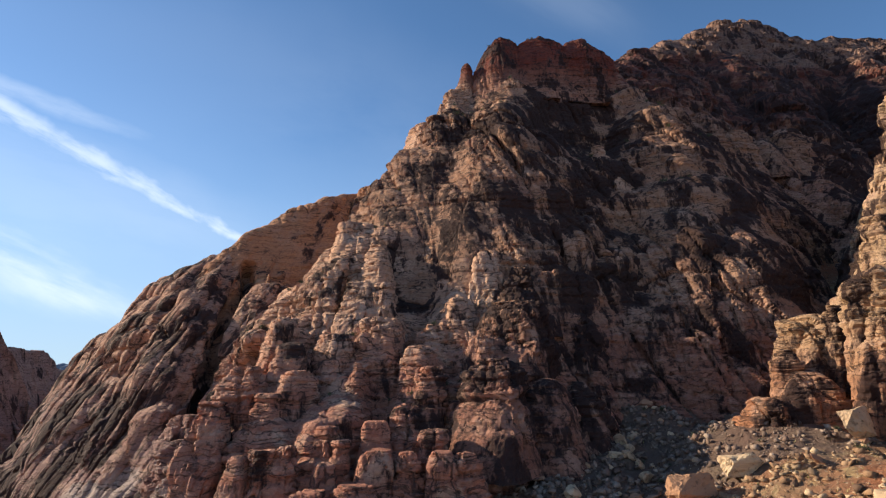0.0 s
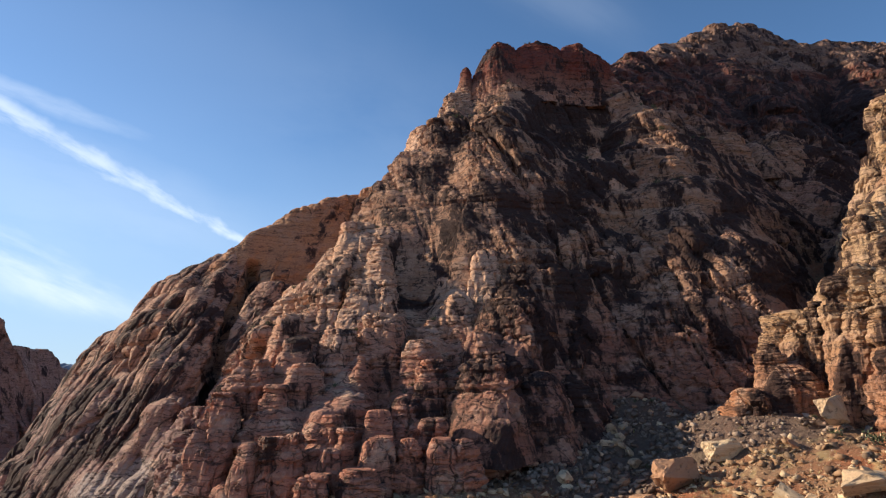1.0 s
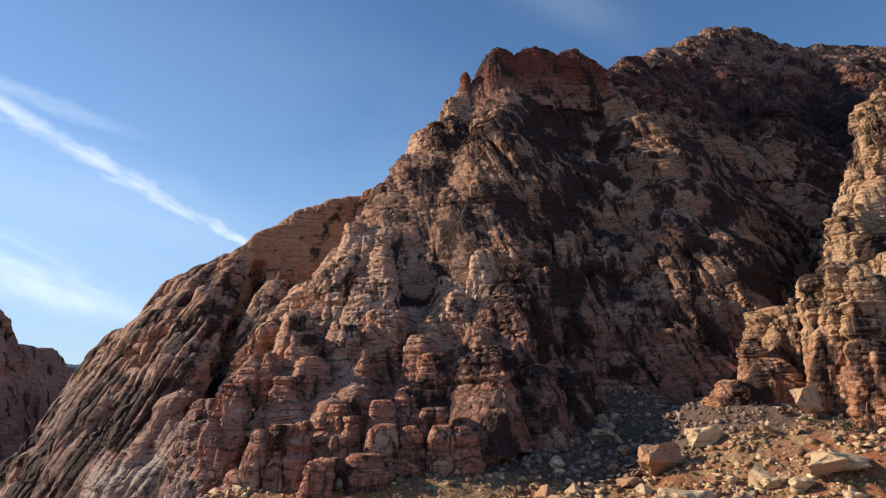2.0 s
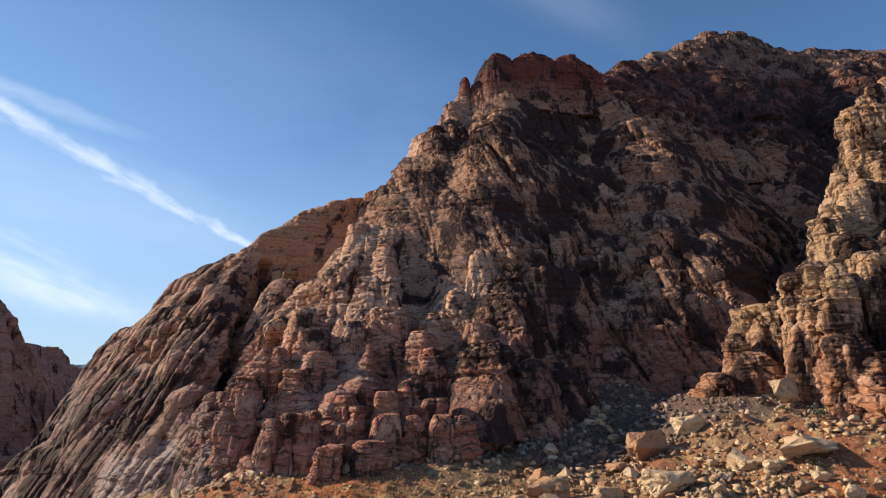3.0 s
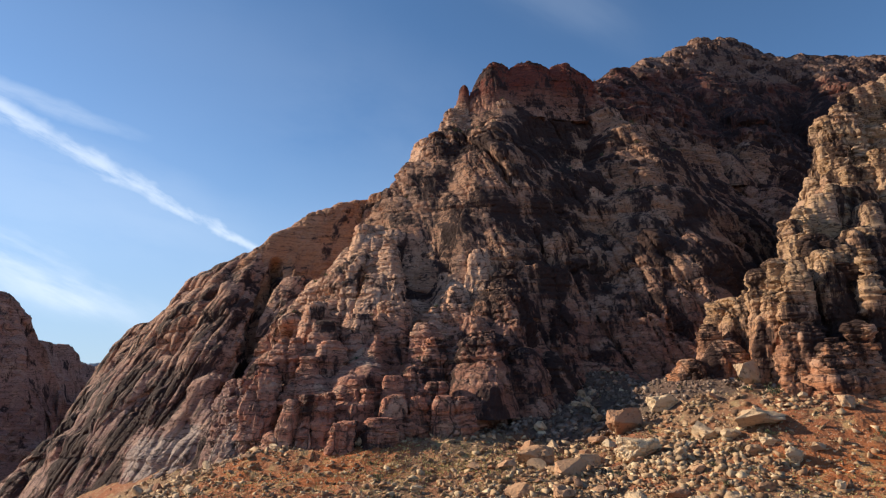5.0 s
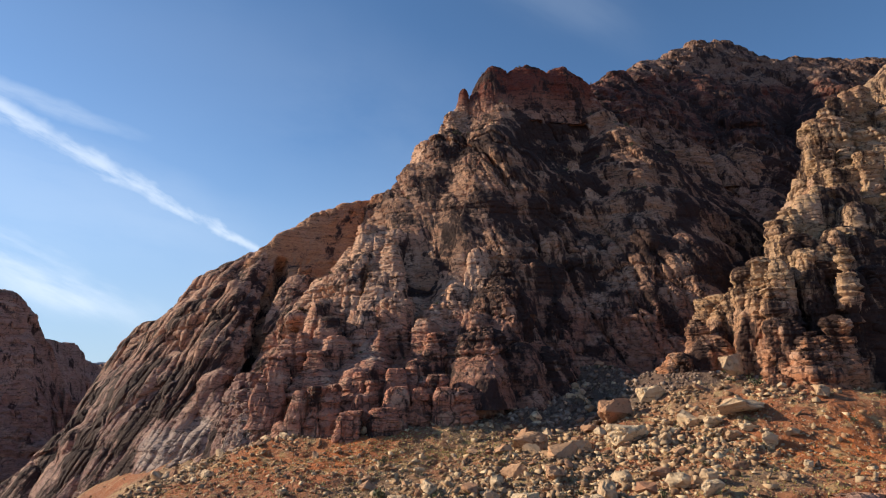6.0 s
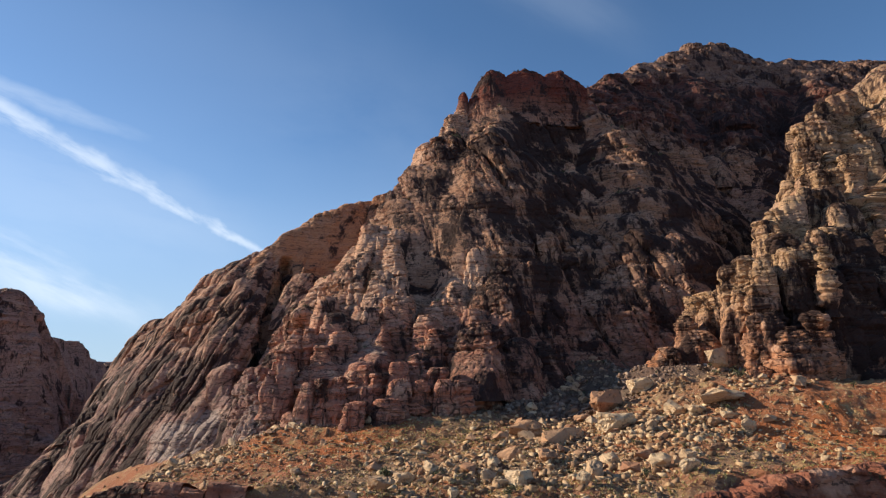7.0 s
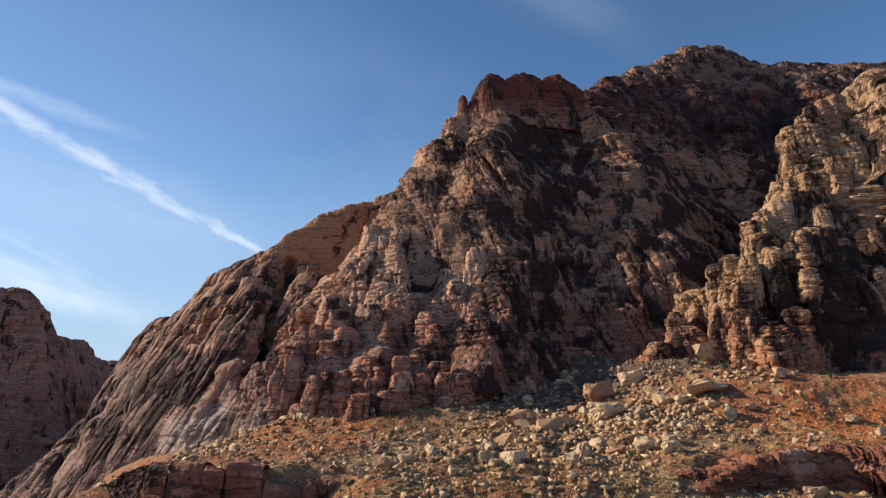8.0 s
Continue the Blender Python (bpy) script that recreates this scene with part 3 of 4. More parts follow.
# gully-side knobs get darker rock and marks in place of shade
for k, (rows, back, dome) in enumerate(((RIM, (0.4, 0.7), (0.42, 0.6)), (BLOCKS, (0.25, 0.5), (0.28, 0.45)), (FOOT, (0.1, 0.35), (0.22, 0.4)), (RIGHT_SIDE, (0.4, 0.7), (0.45, 0.7)), (WALL_LEFT, (0.3, 0.5), (0.5, 0.7)))):
    towers("knob", rows, rock_wall if rows is RIGHT_SIDE else rock_main, peak, 12 + k, back=back, dome=dome, stain_shade=(0.0, 0.2) if rows is RIGHT_SIDE else (-0.06, 0.08))
towers("rib", WALL_RIBS, rock_main, peak, 31, back=(0.3, 0.5))
towers("rib", PALE_RIB, rock_wall, peak, 33, blocks=0.6, back=(0.4, 0.6))

left = thing("slab_ridge", 0, 0, 0, "tan slickrock ridge with black streaks beside the peak", "rock ridge")
massif("dome", [
    ([(-101, 301, 105), (-92, 310, 118), (-79, 325, 132), (-59, 345, 146), (-40, 350, 154), (-21, 352, 152), (20, 360, 150)], 2.0, 1.3, 8),
    ([(-78, 320, 121), (-79, 288, 92), (-78, 270, 70), (-76, 250, 50), (-72, 220, 20)], 1.0, 1.6, 5),
], (-130, 10), (190, 380), 0.75, rock_dome, 19, left, blocks=0.4, beds=0.6, lean=0.3, floor=0, cracks=[(-86, 28, -91, 98, 2.6, 24)])
massif("rib", [
    ([(-101, 301, 104), (-113, 300, 100), (-128, 305, 93)], 1.2, 1.6, 6),
    ([(-112, 298, 101), (-119, 275, 70), (-124, 265, 51), (-128, 254, 33), (-131, 250, 16), (-137, 242, -8), (-142, 230, -30)], 1.5, 2.2, 4),
    ([(-101, 300, 105), (-103, 270, 87), (-102, 252, 68), (-98, 232, 42), (-93, 212, 22), (-90, 196, 0)], 1.5, 1.6, 4),
    ([(-118, 285, 89), (-119, 262, 65), (-125, 251, 39), (-131, 245, 16), (-135, 241, 2), (-138, 234, -14)], 2.6, 3.4, 2),
    ([(-112, 257, 54), (-115, 249, 40), (-117, 245, 30), (-118, 239, 17), (-120, 234, 3)], 2.8, 3.4, 1.5),
    ([(-88, 240, 38), (-88, 221, 25), (-87, 203, 19), (-84, 188, 9)], 2.4, 3.0, 1.5),
], (-165, -70), (180, 330), 0.68, rock_left, 21, left, blocks=1.0, beds=0.3, lean=0.5, bend=2, tall=4.0, cracks=[(-86, 28, -91, 98, 2.6, 24)], stain_shades=[(-118, 2, 20, 9, -1.0, 0), (-100, 8, 9, 8, -0.9, 0), (-124, 24, 12, 14, 0.3, 0), (-86, 18, 4, 16, 0.7, 4), (-140, 8, 8, 20, 0.5, 0)], floor=-45)
massif("rib", [
    ([(-128, 305, 93), (-155, 335, 85), (-184, 378, 78), (-216, 420, 70)], 1.2, 1.6, 6),
    ([(-153, 332, 86), (-161, 325, 63), (-174, 315, 36), (-177, 302, 11), (-182, 286, -14), (-190, 266, -50)], 1.5, 2.0, 4),
    ([(-142, 305, 86), (-150, 300, 65), (-166, 305, 44), (-175, 299, 22), (-176, 286, 8), (-174, 273, -8)], 2.6, 3.6, 2),
    ([(-154, 300, 44), (-161, 289, 27), (-162, 279, 11), (-155, 261, -6)], 2.6, 3.4, 1.5),
    ([(-182, 320, 20), (-180, 304, 6), (-178, 289, -17)], 2.6, 3.4, 1.5),
], (-250, -110), (245, 440), 0.85, rock_left, 23, left, blocks=1.0, beds=0.3, lean=0.5, bend=2, tall=4.0, stain_shades=[(-178, 10, 14, 24, 0.35, 0), (-160, 38, 8, 24, 0.3, 0)], floor=-70)
massif("rib", [
    ([(-216, 420, 70), (-211, 380, 48), (-217, 345, 17), (-232, 340, -2), (-262, 332, -32), (-290, 318, -70)], 1.2, 1.6, 5),
], (-310, -150), (265, 450), 0.95, rock_left, 25, left, blocks=1.0, beds=0.3, lean=0.5, bend=2, tall=4.0, stain_shades=[(-225, 5, 30, 26, 0.3, 0)], floor=-95)

LEFT_BULGES = (
    (-108, 278, 63, 76, 10.5), (-103, 264, 36, 62, 10.5), (-114, 259, 34, 52, 6.3), (-110, 249, 16, 36, 9.0), (-73, 267, 64, 83, 8.6),
    (-70, 255, 48, 66, 9.2), (-122, 295, 72, 90, 9.0),
)
towers("knob", LEFT_BULGES, rock_left, left, 41, blocks=0.7, back=(0.3, 0.5))
towers("knob", ((-66, 174, 8, 27, 5.5), (-72, 184, 6, 27, 6.0), (-62, 159, 9, 22, 4.5), (-76, 198, 10, 33, 6.0), (-68, 163, 6, 16, 4.0)), rock_left, left, 43, back=(0.4, 0.6), stain_shade=(-0.5, 0.1))

back_summit = thing("summit_massif", 0, 0, 0, "high grey and red sandstone summit behind the peak", "mountain")
massif("summit", [
    ([(112, 385, 244), (168, 470, 305), (212, 520, 344), (266, 565, 382), (307, 572, 386), (354, 552, 355), (376, 544, 355), (414, 540, 355), (483, 540, 350), (700, 540, 330)], 1.5, 0.7, 9),
    ([(266, 565, 380), (240, 480, 300), (228, 430, 245)], 0.8, 0.8, 8),
    ([(376, 544, 350), (350, 470, 290), (320, 420, 240)], 0.9, 0.9, 8),
# this mark deepens the maroon rock and puts the flank's shade into it
], (90, 640), (335, 600), 1.6, rock_back, 31, back_summit, size=1.4, floor=120, perch=25, stain_shades=[(300, 225, 90, 60, 0.3, 0)])
massif("lower_slab", [
    ([(228, 425, 222), (218, 388, 201), (205, 340, 150), (196, 300, 110)], 0.8, 0.8, 8),
    ([(168, 410, 226), (178, 372, 186), (180, 345, 155), (172, 310, 115)], 0.9, 0.9, 6),
    ([(262, 425, 216), (250, 388, 190), (236, 340, 140)], 0.9, 0.9, 6),
# the mark paints the shade on the slab's right side
], (110, 400), (260, 470), 1.25, rock_left, 33, back_summit, blocks=0.8, beds=0.5, lean=-0.45, tall=3.0, floor=40, stain_shades=[(250, 150, 34, 70, 0.4, 0)])

buttress = thing("sandstone_buttress", 0, 0, 0, "layered tan and orange sandstone buttress above the scree", "rock buttress")
massif("upper_ridge", [
    ([(82, 168, 22), (88, 171, 32), (100, 180, 46), (114, 186, 62), (136, 196, 82), (162, 219, 108), (176, 230, 122), (190, 247, 148), (217, 261, 176), (252, 272, 206), (330, 294, 236)], 2.2, 1.1, 4),
    ([(174, 222, 120), (160, 190, 94), (150, 162, 70), (142, 138, 46), (138, 122, 20)], 1.5, 1.5, 5),
    ([(250, 262, 204), (220, 200, 136), (200, 160, 86), (190, 126, 30)], 1.3, 1.3, 6),
    ([(134, 186, 78), (122, 164, 66), (112, 149, 52), (104, 136, 40), (101, 124, 24)], 1.5, 2.4, 4),
], (74, 340), (96, 320), 0.95, rock_right, 43, buttress, floor=8, bend=2, beds=1.4, blend=1.5, perch=25, stain_shades=[(150, 60, 30, 40, 0.35, 0), (205, 130, 30, 40, 0.3, 0)])
FRONT_TOWERS = (
    (106, 141, 56, 68, 3.5), (102, 138, 43, 58, 3.4), (100, 135, 25, 49, 4.4), (95, 127, 25, 32, 2.9), (104, 148, 46, 70, 4.3),
    (100, 152, 51, 67, 3.8), (100, 145, 48, 59, 3.7), (97, 145, 42, 52, 3.3), (106, 128, 30, 44, 4.2), (105, 127, 25, 39, 6.1),
    (103, 133, 28, 49, 3.9), (114, 128, 29, 49, 4.5), (123, 134, 59, 70, 2.1),
)
DARK_WALL = (
    (117, 145, 39, 72, 5.0), (124, 145, 40, 74, 5.1), (129, 142, 39, 65, 5.0), (144, 143, 27, 63, 6.9), (156, 148, 25, 66, 6.1), (136, 142, 30, 66, 5.5),
    (175, 174, 54, 86, 8.0), (156, 168, 58, 80, 6.7), (140, 160, 50, 82, 7.0), (124, 160, 50, 80, 6.0),
)
GULLY_SIDE = (
    (102, 176, 46, 61, 7.1), (105, 170, 52, 63, 3.8), (89, 167, 44, 51, 4.1), (92, 164, 32, 46, 9.0), (82, 161, 31, 39, 6.2),
)
UPPER_TOWERS = (
    (132, 187, 82, 92, 3.6), (139, 190, 84, 97, 3.8), (150, 196, 85, 105, 4.4), (158, 200, 91, 111, 4.5), (167, 204, 89, 110, 7.9),
    (137, 188, 75, 89, 6.3), (176, 216, 108, 130, 7.2), (170, 211, 122, 130, 2.6), (179, 211, 124, 131, 2.9), (171, 222, 115, 130, 3.2),
    (187, 236, 138, 156, 8.7), (198, 239, 136, 154, 6.6), (193, 242, 154, 165, 4.1), (199, 244, 158, 171, 4.1), (210, 249, 160, 177, 5.0),
    (218, 251, 164, 181, 5.6),
)
FAR_TOWERS = (
    (182, 202, 113, 126, 4.4), (166, 189, 83, 100, 7.3), (191, 199, 75, 111, 8.9),
    (225, 240, 134, 163, 10.5), (205, 229, 124, 147, 8.6), (176, 209, 101, 122, 7.9),
)
for k, rows in enumerate((FRONT_TOWERS, GULLY_SIDE, UPPER_TOWERS, FAR_TOWERS)):
    towers("tower", rows, rock_right, buttress, 51 + k, beds=1.2, side=(-0.03, 0.02), back=(0.02, 0.12), dome=(0.6, 0.85) if rows is GULLY_SIDE else (0.38, 0.6))
towers("tower", DARK_WALL, rock_right, buttress, 57, stain_shade=(0.12, 0.34), side=(-0.03, 0.02))

far_cliff = thing("far_cliff", 0, 0, 0, "distant brown sandstone cliff beyond the canyon mouth", "cliff")
massif("cliff_wall", [
    ([(-700, 520, 160), (-523, 560, 132), (-466, 580, 121), (-448, 592, 117), (-441, 612, 97), (-446, 650, 76), (-455, 700, 73), (-449, 715, 70), (-449, 745, 53), (-452, 800, 49)], 1.2, 2.2, 6),
], (-760, -380), (440, 860), 2.5, rock_far, 57, far_cliff, size=1.6, floor=-170)
massif("cliff_spur", [
    ([(-452, 800, 49), (-380, 900, 45), (-250, 950, 40)], 1.5, 1.5, 8),
], (-560, -200), (700, 1000), 3.0, rock_far, 59, far_cliff, size=1.8, floor=-170)


def foot_height(x, y):
    """The ground: a terrace above a low scarp, aprons of scree under the cliffs, a falling plain."""
    bank = np.clip((x - 36) / 18, 0, 1)
    bank = bank * bank * (3 - 2 * bank)
    base = 8.0 + (0.05 + 0.03 * np.clip(x / 40, -1, 1)) * np.clip(y - 50, -60, 320) - 0.15 * np.maximum(0, -x - 32) - 0.50 * np.maximum(0, -x - 80) + 3.6 * bank - 0.08 * np.maximum(0, x - 120)
    base = base - 0.45 * np.clip(-x - 215, 0, 300) * np.clip((y - 120) / 150, 0, 1)
    base = np.maximum(base, -150)
    for line, fall in (
        ([(-60, 150, 9), (-48, 141, 13), (-13, 138, 15), (10, 144, 17), (22, 152, 19), (40, 168, 23), (62, 200, 36), (92, 232, 54), (125, 268, 80), (168, 315, 118)], 0.34),
        ([(84, 165, 36), (84, 150, 33), (91, 121, 28), (150, 114, 28), (250, 120, 34)], 0.27),
        ([(-90, 202, 3), (-135, 249, -6), (-182, 296, -30), (-262, 350, -62)], 0.40),
    ):
        h = ridge_height(x, y, line, fall, fall, 8)
        base = np.maximum(base, h) + 1.5 * np.log1p(np.exp(-np.abs(base - h) / 1.5))
    edge = 49 + 5 * bank + (1 - 0.7 * bank) * (4 * value_noise(x / 26, x * 0, x * 0, 5) + 2.0 * value_noise(x / 7, x * 0, x * 0, 6))
    t = np.clip((edge - y) / (30 - 25 * bank), 0, 1)
    base = base - (3.0 + 3.2 * bank) * t * t * (3 - 2 * t)
    base = base - 0.04 * np.clip(edge - 10 - y, 0, 300)
    low = np.clip((-14 - x) / 12, 0, 1) * np.clip((54 - y) / 4, 0, 1)
    base = base - 6.5 * low
    near = np.exp(-((x - 20) / 300) ** 2 - ((y - 60) / 300) ** 2)
    return base + near * (0.9 * fbm(x / 14, y / 14, x * 0, 4, 80) + 0.42 * fbm(x / 3.1, y / 3.1, x * 0, 3, 81))


def spread(a, b, lo, hi, step, coarse):
    """Coordinates from lo to hi, by step between a and b and ever wider outside."""
    mid = list(np.arange(a, b, step))
    low, high, s = [a], [b], step
    while low[-1] > lo:
        s *= coarse
        low.append(low[-1] - s)
    s = step
    while high[-1] < hi:
        s *= coarse
        high.append(high[-1] + s)
    return np.array(low[:0:-1] + mid + high)


gx, gy = np.meshgrid(spread(-120, 150, -4500, 4500, 0.72, 1.12), spread(-95, 175, -4500, 4500, 0.75, 1.12), indexing="ij")
gz = foot_height(gx, gy)
# gully shade painted on scree under the walls, where two rock masses meet
SCREE_SHADE = np.clip((gy - 133 + 0.12 * (gx - 40) + 7 * value_noise(gx / 11, gy / 11, gx * 0, 19)) / 14, 0, 1) * np.clip((gx - 6) / 18, 0, 1) * np.clip((125 - gx) / 12, 0, 1)
red_and_shade = np.clip(1.6 * np.exp(-((gx - 102) / 38) ** 2 - ((gy - 74) / 36) ** 2) + 1.35 * np.exp(-((gx + 36) / 38) ** 2 - ((gy - 122) / 32) ** 2) - 0.25 + 0.5 * value_noise(gx / 9, gy / 9, gx * 0, 9), 0, 1) - SCREE_SHADE
ground = sheet("ground", np.stack([gx, gy, gz], -1), gx.shape[0], gx.shape[1], ground_mat, red_and_shade, "red")
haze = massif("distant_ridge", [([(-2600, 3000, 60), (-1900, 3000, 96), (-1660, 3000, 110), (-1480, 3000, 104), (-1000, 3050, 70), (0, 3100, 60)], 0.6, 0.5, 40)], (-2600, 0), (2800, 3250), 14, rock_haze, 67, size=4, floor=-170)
tagged(haze, "faint mountain ridge on the horizon, haze in its blue colour", "mountain ridge", kind="structure")
ledge = thing("rock_ledge", 0, 0, 0, "low red sandstone ledge with upright cracks on the terrace", "rock ledge")
LEDGE = [(-62, 52, 8.4), (-56, 50, 9.9), (-48, 49, 10.3), (-40, 49, 9.6), (-32, 50, 8.2), (-22, 52, 6.4)]
for k, (x0, x1) in enumerate(((-64.2, -57.9), (-57.6, -53.2), (-52.9, -46.4), (-46.2, -42.2), (-41.9, -35.2), (-34.9, -27.5), (-27.2, -12))):
    line = [(x, y + 0.5 * (k % 3), z + 0.25 * (k % 2)) for x, y, z in LEDGE]
    massif("ledge_block", [(line, 0.35, 6.0, 3)], (x0, x1), (42, 72), 0.32, rock_ledge, 63 + k, ledge, floor=-6.0, bend=0.6, size=0.22, blocks=0.6, beds=1.6)
scarp = thing("red_bank", 0, 0, 0, "crumbling dark red earth and rock bank below the terrace", "rock bank")
BANK = [(46, 49, 8.6), (58, 48, 11.6), (72, 50, 12.4), (90, 48, 12.4), (118, 51, 12.0), (150, 50, 10.5)]
for k, (x0, x1) in enumerate(((36, 52.2), (52, 64.3), (64, 79.4), (79.1, 92.2), (92, 108.2), (108, 126.2), (126, 160))):
    line = [(x, y + 0.7 * (k % 3), z - 0.3 * (k % 2)) for x, y, z in BANK]
    massif("bank_section", [(line, 0.3, 4.0, 2)], (x0, x1), (38, 72), 0.46, rock_ledge, 65, scarp, floor=0.0, bend=4.0, size=0.4, blocks=1.8, beds=0.8)
tagged(ground, "dry red and tan desert ground with grass and scree", "ground", kind="structure")


# ---- loose rocks ----
def stone_material(name, a, b):
    g = Graph(name)
    r = g.rand()
    local = g.n.new("ShaderNodeTexCoord").outputs["Object"]
    colour = g.mix(r, a, b)
    beds = g.noise(g.scaled(0.8, 0.8, 4.0, local), 1, 4, 0.6, 0.5)
    colour = g.mix(g.span(beds, 0.4, 0.65, 0.0, 0.5), colour, g.mix(0.5, colour, (0.25, 0.13, 0.08)))
    dirt = g.noise(g.pos, 0.7, 5, 0.65)
    colour = g.mix(g.span(dirt, 0.52, 0.68, 0.0, 0.7), colour, (0.085, 0.06, 0.045))
    colour = g.mix(0.3, colour, g.mix(g.noise(g.pos, 3.0, 3, 0.7), (0.3, 0.3, 0.3), (1.0, 1.0, 1.0)), "MULTIPLY")
    return g.done(colour, g.noise(g.pos, 1.3, 6, 0.7), 0.8, 0.5)


pale_stone = stone_material("pale_stone", (0.72, 0.54, 0.34), (0.50, 0.325, 0.19))
rust_stone = stone_material("rust_stone", (0.38, 0.19, 0.11), (0.54, 0.32, 0.18))


def stone_mesh(name, seed, material, corners=18, bevel=0.05, long=1.0, flat=0.8, cuts=2):
    """An angular weathered block: the hull of scattered corners, its edges worn round. About two metres wide."""
    r = random.Random(seed)
    bm = bmesh.new()
    for k in range(corners):
        v = Vector((r.gauss(0, 1), r.gauss(0, 1), r.gauss(0, 1)))
        v /= (abs(v.x) ** 3 + abs(v.y) ** 3 + abs(v.z) ** 3) ** (1 / 3)
        v *= r.uniform(0.82, 1.0)
        bm.verts.new((v.x * long, v.y, v.z * flat))
    hull = bmesh.ops.convex_hull(bm, input=bm.verts)
    bmesh.ops.delete(bm, geom=[v for v in bm.verts if not v.link_faces], context="VERTS")
    if bevel:
        bmesh.ops.subdivide_edges(bm, edges=bm.edges[:], cuts=cuts, use_grid_fill=True)
        bmesh.ops.smooth_vert(bm, verts=bm.verts, factor=bevel * 6, use_axis_x=True, use_axis_y=True, use_axis_z=True)
        for v in bm.verts:
            q = v.co + Vector((seed * 3.1, 0, 0))
            bed = 0.05 * math.sin(q.z * 14 + 3 * noise.noise(q * 1.5))
            cleft = 0.10 * max(0.0, 1 - abs(noise.noise(q * 1.3)) * 16)
            v.co *= 1 + 0.16 * noise.noise(q * 1.6) + 0.08 * noise.noise(q * 4.5) + 0.035 * noise.noise(q * 11) + bed * abs(noise.noise(q)) - cleft
    bmesh.ops.triangulate(bm, faces=bm.faces)
    me = bpy.data.meshes.new(name)
    bm.to_mesh(me)
    bm.free()
    me.materials.append(material)
    return me


def ground_z(x, y):
    return float(foot_height(np.array([[float(x)]]), np.array([[float(y)]]))[0, 0])


rng = random.Random(7)
shapes = [stone_mesh("boulder", 100 + k, pale_stone if k % 3 else rust_stone, 10 + k % 6, 0.012 + 0.006 * (k % 3), 1.0 + 0.12 * (k % 4), 0.68 + 0.08 * (k % 3)) for k in range(12)]
large = [stone_mesh("boulder", 400 + k, pale_stone if k % 3 else rust_stone, 12 + k % 7, 0.025, 1.0 + 0.1 * (k % 4), 0.72 + 0.08 * (k % 3), 6) for k in range(10)]



def put_stone(name, me, x, y, size, turn, tilt, label, group, sink=0.22, z=None, tall=1.0):
    ob = new(name, me)
    ob.matrix_world = pose(x, y, (ground_z(x, y) if z is None else z) + size * (0.62 - sink), tilt, tilt * 0.6, turn) @ Matrix.Diagonal((size, size * (0.75 + 0.07 * (int(7 * x + 3 * y) % 6)), tall * size * (0.7 + 0.08 * (int(5 * x + 11 * y) % 6)), 1))
    return tagged(ob, label, "boulder" if size > 1.2 else "rock", group)


# the blocks that stand out: place, half size, turn, tilt, shape, what sets it apart
BLOCKS_FAR = (
    (51, 136, 6.9, -20, 1, "leaning rust-brown slab behind a big block"),
    (46, 110, 6.4, 30, 0, "huge angular cream block in the scree"),
    (22, 114, 5.2, 0, 1, "large rounded tan boulder with banded top"),
    (28, 100, 4.3, 70, 1, "orange angular boulder beside a rounded one"),
    (75, 110, 7.7, 10, 0, "broad flat tan slab at the top of the scree"),
    (74, 94, 3.7, 50, 0, "split cream boulder among rubble"),
    (68, 109, 2.7, 0, 0, ""),
    (66, 42, 2.9, 20, 0, "pale upright boulder below the red bank"),
    (103, 88, 2.4, 0, 0, "white boulder on red soil"),
    (97, 68, 1.8, 0, 0, "white boulder on red soil"),
    (53, 49, 1.2, 0, 0, ""),
    (57, 49, 1.3, 0, 0, ""),
    (-12, 52, 3.2, -30, 0, "pale tilted slab among dry grass"),
    (-8, 60, 2.4, 10, 0, ""),
    (-27, 45, 2.1, 0, 0, "pale rounded boulder above the ledge"),
    (14, 56, 3.7, 35, 0, "long leaning pale boulder"),
    (23, 79, 2.9, 0, 1, ""),
    (48, 64, 2.6, 0, 0, ""),
    (46, 58, 2.7, 20, 0, ""),
)
BLOCKS_NEAR = (
    (63, 140, 4.9, 0, 0, "grey boulder in the shaded gully"),
    (97, 110, 3.3, 40, 0, "tilted slab at the foot of the buttress"),
    (35, 114, 3.7, 0, 0, ""),
    (43, 76, 2.5, 0, 1, ""),
    (15, 85, 3.6, 0, 1, ""),
    (10, 55, 1.9, 0, 0, ""),
    (65, 114, 2.4, 0, 0, ""),
    (61, 62, 1.6, 0, 0, ""),
    (-16, 48, 1.4, 0, 0, ""),
    (-18, 52, 1.2, 0, 0, ""),
    (72, 74, 1.5, 0, 0, ""),
    (69, 100, 2.2, 0, 0, ""),
    (73, 101, 2.1, 0, 0, ""),
    (58, 110, 2.2, 0, 0, ""),
    (43, 135, 2.9, 0, 1, ""),
    (81, 96, 2.0, 0, 0, ""),
    (1, 49, 1.5, 0, 0, ""),
    (-6, 94, 1.5, 0, 0, ""),
)
for k, (x, y, size, turn, rust, text) in enumerate(BLOCKS_FAR + BLOCKS_NEAR):
    pick = [me for me in large if (me.materials[0] == rust_stone) == bool(rust)]
    put_stone("boulder", pick[k % len(pick)], x, y, size * 0.86, turn, 6 - k % 5 * 3, text or "tan sandstone boulder lying in the scree", "scree boulders", tall=0.6 if "flat" in text else 1.0, sink=0.42 if "flat" in text else 0.22)
put_stone("boulder", large[4], 88, 139, 4.8, 20, 60, "tall yellow block leaning on the buttress foot", "scree boulders", z=33)


